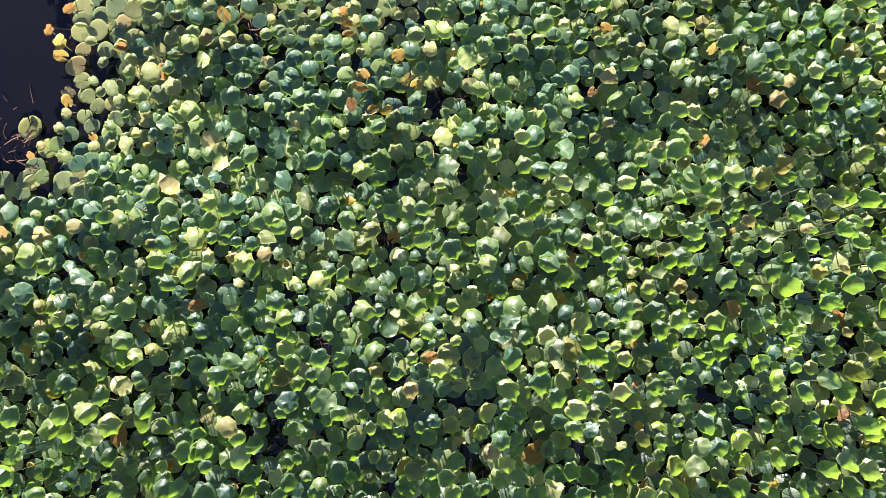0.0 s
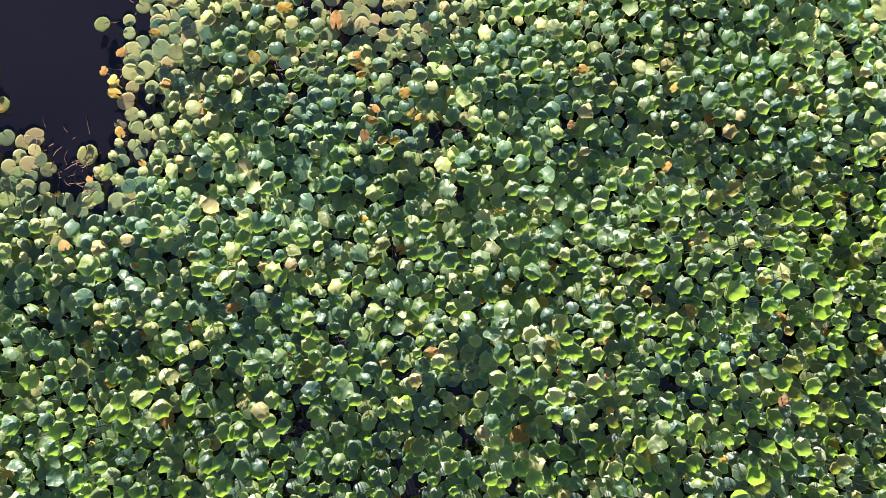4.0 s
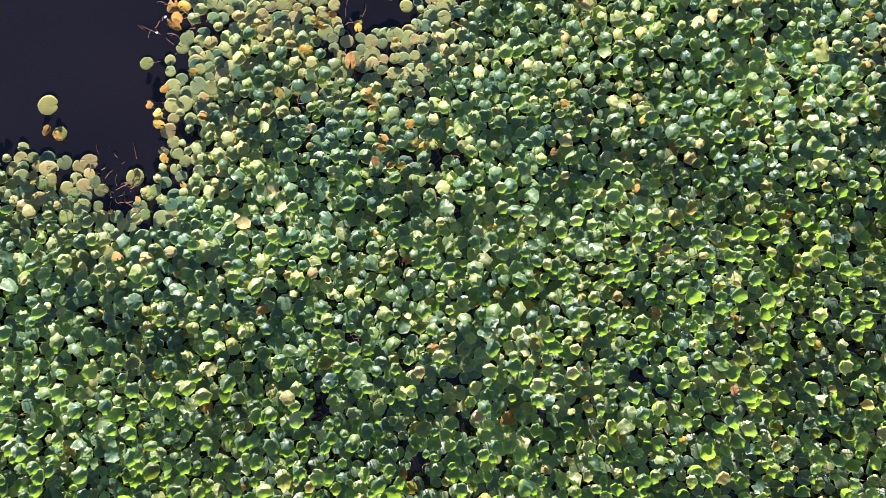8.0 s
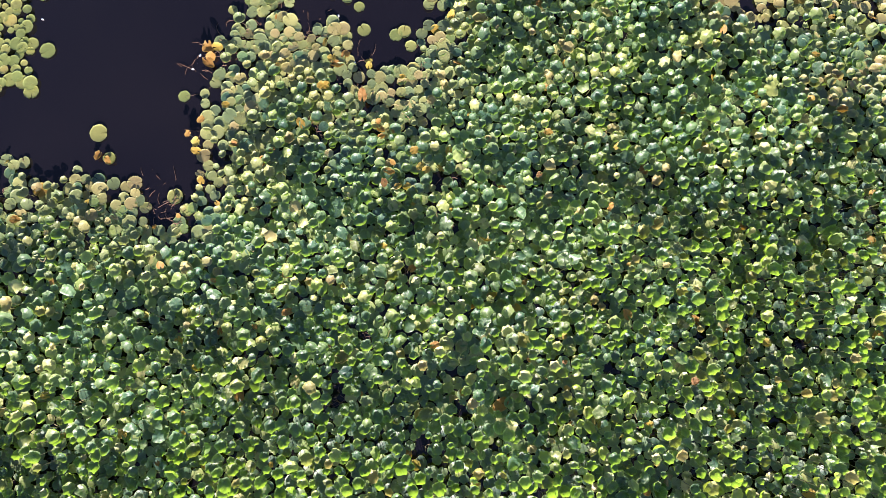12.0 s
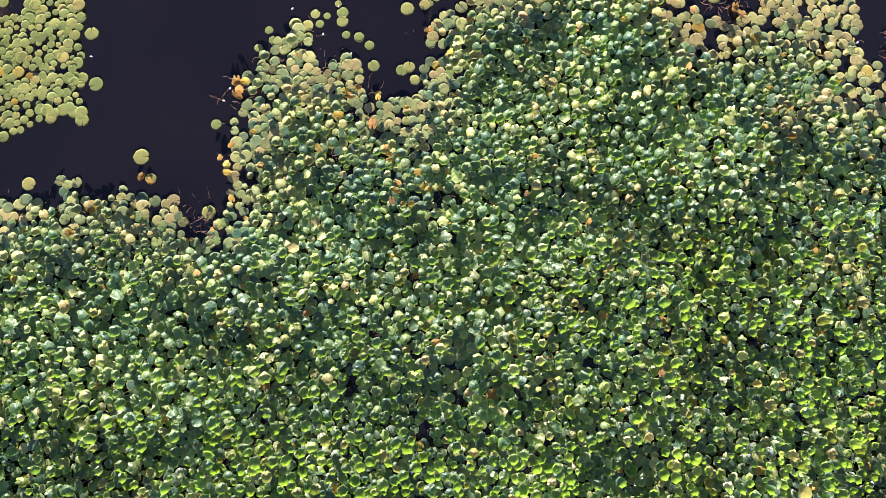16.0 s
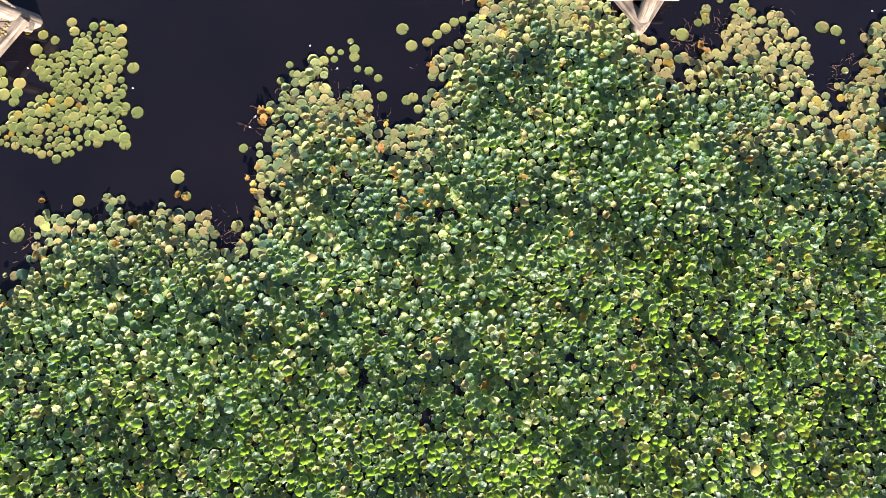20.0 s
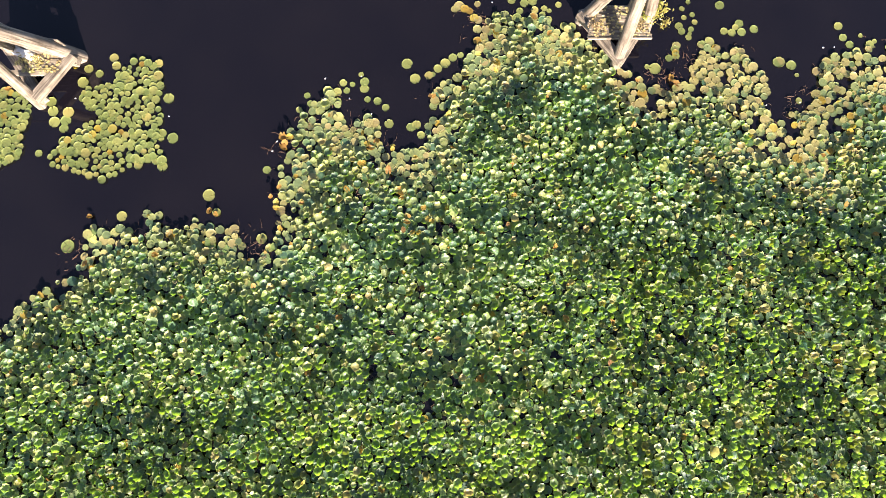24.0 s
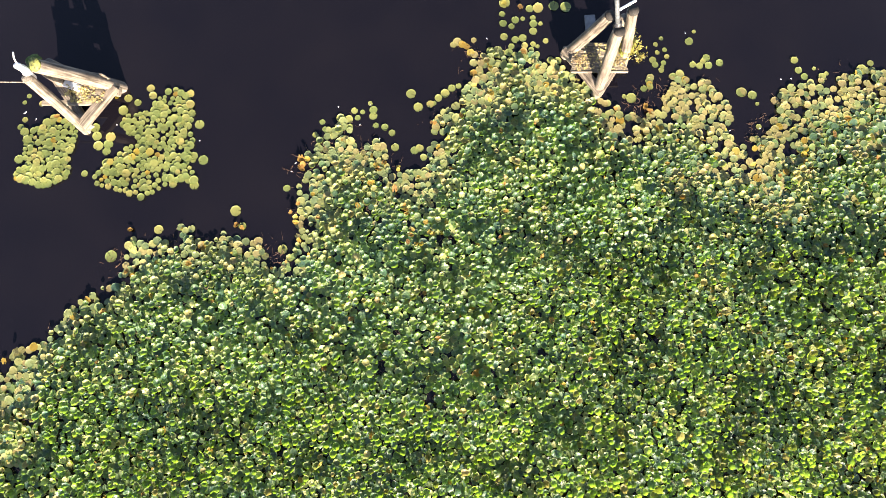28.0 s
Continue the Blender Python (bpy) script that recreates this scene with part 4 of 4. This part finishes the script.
moss_clump((-7.76, 5.00, 2.07), 0.12, 4, "dark green moss cushion on the log heads", west)
tuft("dry_weed", (-7.74, 4.97, 0.43), 0.17, 7, 301, "dry straw-coloured weed on the small deck", mats=(TWIG, STRAW), size=0.035)
tuft("dry_weed", (-8.06, 5.02, 0.43), 0.15, 6, 302, "dry straw-coloured weed on the small deck", mats=(TWIG, STRAW), size=0.035)
tuft("dry_weed", (2.98, 5.66, 0.43), 0.15, 6, 305, "dry brown weed on the plank deck", mats=(TWIG, LITTER), size=0.03)
tuft("dry_weed", (3.80, 5.62, 0.43), 0.16, 6, 306, "dry brown weed on the plank deck", mats=(TWIG, LITTER), size=0.03)
tuft("shrub", (4.00, 5.95, 0.43), 0.29, 40, 303, "yellow-green straggling shrub growing from the plank deck", size=0.05)
rod_shrub = tuft("weed", (4.42, 5.90, 0.02), 0.16, 6, 304, "yellow-green water weed beside the wooden piles", size=0.035)


def crumpled_sheet(at, lx, ly, seed):
    bm = bmesh.new()
    bmesh.ops.create_grid(bm, x_segments=10, y_segments=6, size=0.5)
    for v in bm.verts:
        n = noise.noise(Vector((v.co.x * 5, v.co.y * 5, seed)))
        v.co = Vector((v.co.x * lx * (1 + 0.2 * n), v.co.y * ly * (1 + 0.2 * n), 0.03 + 0.05 * n))
    bmesh.ops.solidify(bm, geom=bm.faces[:], thickness=0.004)
    ob = tagged(part("plastic_sheet", bm, WHITE), "crumpled white plastic sheet lying on the small deck", "litter")
    ob.matrix_basis = pose(*at, 0, 0, -20)
    return ob


crumpled_sheet((-8.02, 5.12, 0.46), 0.40, 0.17, 2.0)

# grey board afloat behind the eastern piles
bm = bmesh.new()
bmesh.ops.create_cube(bm, size=1.0)
for v in bm.verts:
    v.co = Vector((v.co.x * 0.24, v.co.y * 0.46, v.co.z * 0.06))
bmesh.ops.bevel(bm, geom=bm.edges[:], offset=0.012, segments=1, affect="EDGES")
board = tagged(part("floating_board", bm, BOARD, smooth=False), "grey board behind the piles, coloured darker for their shade", "board")
board.matrix_basis = pose(3.34, 6.72, 0.02, 0, 0, 3)

# ---------------------------------------------------------------- debris
def strand_mesh(name, spots, mat, seed, per=7, reach=0.22, thick=0.005, z=0.01):
    """Many thin bent dead stalks that lie on the water round the given spots."""
    r = np.random.default_rng(seed)
    v, f, at = [], [], 0
    for x, y, rad in spots:
        for _ in range(per):
            p = np.array([x + r.normal(0, rad * 0.5), y + r.normal(0, rad * 0.5)])
            a, bend, n = r.uniform(0, 6.28), r.normal(0, 0.35), 6
            length = reach * r.uniform(0.5, 1.4)
            for k in range(n):
                w = thick * (1 - 0.5 * k / n)
                side = np.array([-math.sin(a), math.cos(a)])
                h = z + 0.02 * math.sin(k * 1.1 + at)
                v += [(*(p + side * w), h), (*(p - side * w), h), (*p, h + w * 1.6)]
                p = p + length / n * np.array([math.cos(a), math.sin(a)])
                a += bend
            for k in range(n - 1):
                for q in range(3):
                    i, j = at + k * 3 + q, at + k * 3 + (q + 1) % 3
                    f += [(i, j, j + 3), (i, j + 3, i + 3)]
            at += n * 3
    return new(name, mesh_from(name, v, np.array(f), np.zeros((len(v), 2)), mat))


tagged(strand_mesh("dead_stalk_litter", GAPS, TWIG, 41), "wet brown dead stalks in the gaps of the bed", "plant litter", kind="stuff")
MATS = [(4.82, 5.25, 0.3), (4.23, 4.73, 0.3), (5.26, 5.12, 0.3), (4.49, 4.99, 0.3), (0.64, 5.93, 0.3), (-2.81, 3.71, 0.3), (-1.18, 3.32, 0.3), (-2.2, 4.35, 0.3), (6.85, 4.2, 0.3), (6.43, 3.56, 0.3), (8.17, 3.36, 0.3), (9.43, 3.62, 0.3), (-3.05, 3.39, 0.3), (-3.74, 1.54, 0.3), (-6.98, 1.46, 0.3), (-0.19, 3.38, 0.3)]
tagged(strand_mesh("dead_stalk_mat", MATS, TWIG, 44, per=16, reach=0.26, thick=0.004, z=0.004), "matted wet brown stalks afloat at the edge of the bed", "plant litter", kind="stuff")
EDGE = [((a[0] + b[0]) / 2, (a[1] + b[1]) / 2 + 0.05, 0.25) for a, b in zip(BED[1:-12], BED[2:-11])][::3]
tagged(strand_mesh("shore_litter", EDGE, TWIG, 42, per=2, reach=0.3, thick=0.003, z=0.003), "thin brown dead stalks at the edge of the bed", "plant litter", kind="stuff")

r = np.random.default_rng(55)
DRY = [(x, y, 0.1) for x, y in r.uniform((-9.5, -4.5), (9.5, 3.2), (170, 2)) if inside(BED, np.array([(x, y)]))[0]]
tagged(strand_mesh("dry_stalk_litter", DRY, STRAWSTEM, 43, per=1, reach=0.16, thick=0.005, z=0.16), "dry straw-coloured stalks between the leaves", "plant litter", kind="stuff")

# crumbled dry leaves on the two decks
def flakes(x0, x1, y0, y1, z, count, seed, mat, label):
    q = random.Random(seed)
    v, f, uv = [], [], []
    for _ in range(count):
        c, a, w = Vector((q.uniform(x0, x1), q.uniform(y0, y1), z + q.uniform(0, 0.012))), q.uniform(0, 6.28), q.uniform(0.012, 0.038)
        k, tip = len(v), [(0, 0, 0)] + [(math.cos(a + j * 1.2566) * w * q.uniform(0.6, 1.3), math.sin(a + j * 1.2566) * w * q.uniform(0.5, 1.0), q.uniform(0, 0.016)) for j in range(5)]
        v += [tuple(c + Vector(p)) for p in tip]
        uv += [(0.5, 0)] + [(j / 5, 0.8) for j in range(5)]
        f += [(k, k + 1 + j, k + 1 + (j + 1) % 5) for j in range(5)]
    tagged(new("leaf_litter", mesh_from("leaf_litter", v, np.array(f), np.array(uv), mat)), label, "plant litter", kind="stuff")


flakes(2.82, 3.98, 5.46, 6.08, 0.434, 230, 61, STRAW, "crumbled straw-brown leaves on the plank deck")
flakes(-8.05, -7.32, 4.74, 5.14, 0.436, 150, 62, STRAW, "crumbled straw-coloured leaves on the small deck")

# pale petals and seed husks afloat
r = np.random.default_rng(90)
petal = bmesh.new()
bmesh.ops.create_icosphere(petal, subdivisions=1, radius=1.0)
for v in petal.verts:
    v.co = Vector((v.co.x * 0.022 * (1 - 0.3 * v.co.x), v.co.y * 0.013, 0.006 * v.co.z + 0.006 * v.co.x ** 2))
first = None
for x, y in [
    (-7.27, 4.41), (-9.31, 4.7), (-9.34, 4.67), (-5.41, 4.04), (-9.07, 4.54), (-2.34, 4.81), (-1.63, 4.84), (-1.19, 3.42),
    (7.58, 5.43), (7.04, 4.29), (6.37, 4.24), (5.49, 6.52), (-3.35, 3.33), (-3.26, 3.52), (-1.86, 4.39), (-1.42, 4.08),
    (0.99, 6.4), (7.81, 5.44),
]:
    m = pose(x, y, 0.008, 0, 0, r.uniform(0, 360))
    if first is None:
        first = tagged(part("petal", petal, WHITE), "small white petal floating on dark water", "petal", "floating petals")
        first.matrix_basis = m
    else:
        copy_thing(first, m)
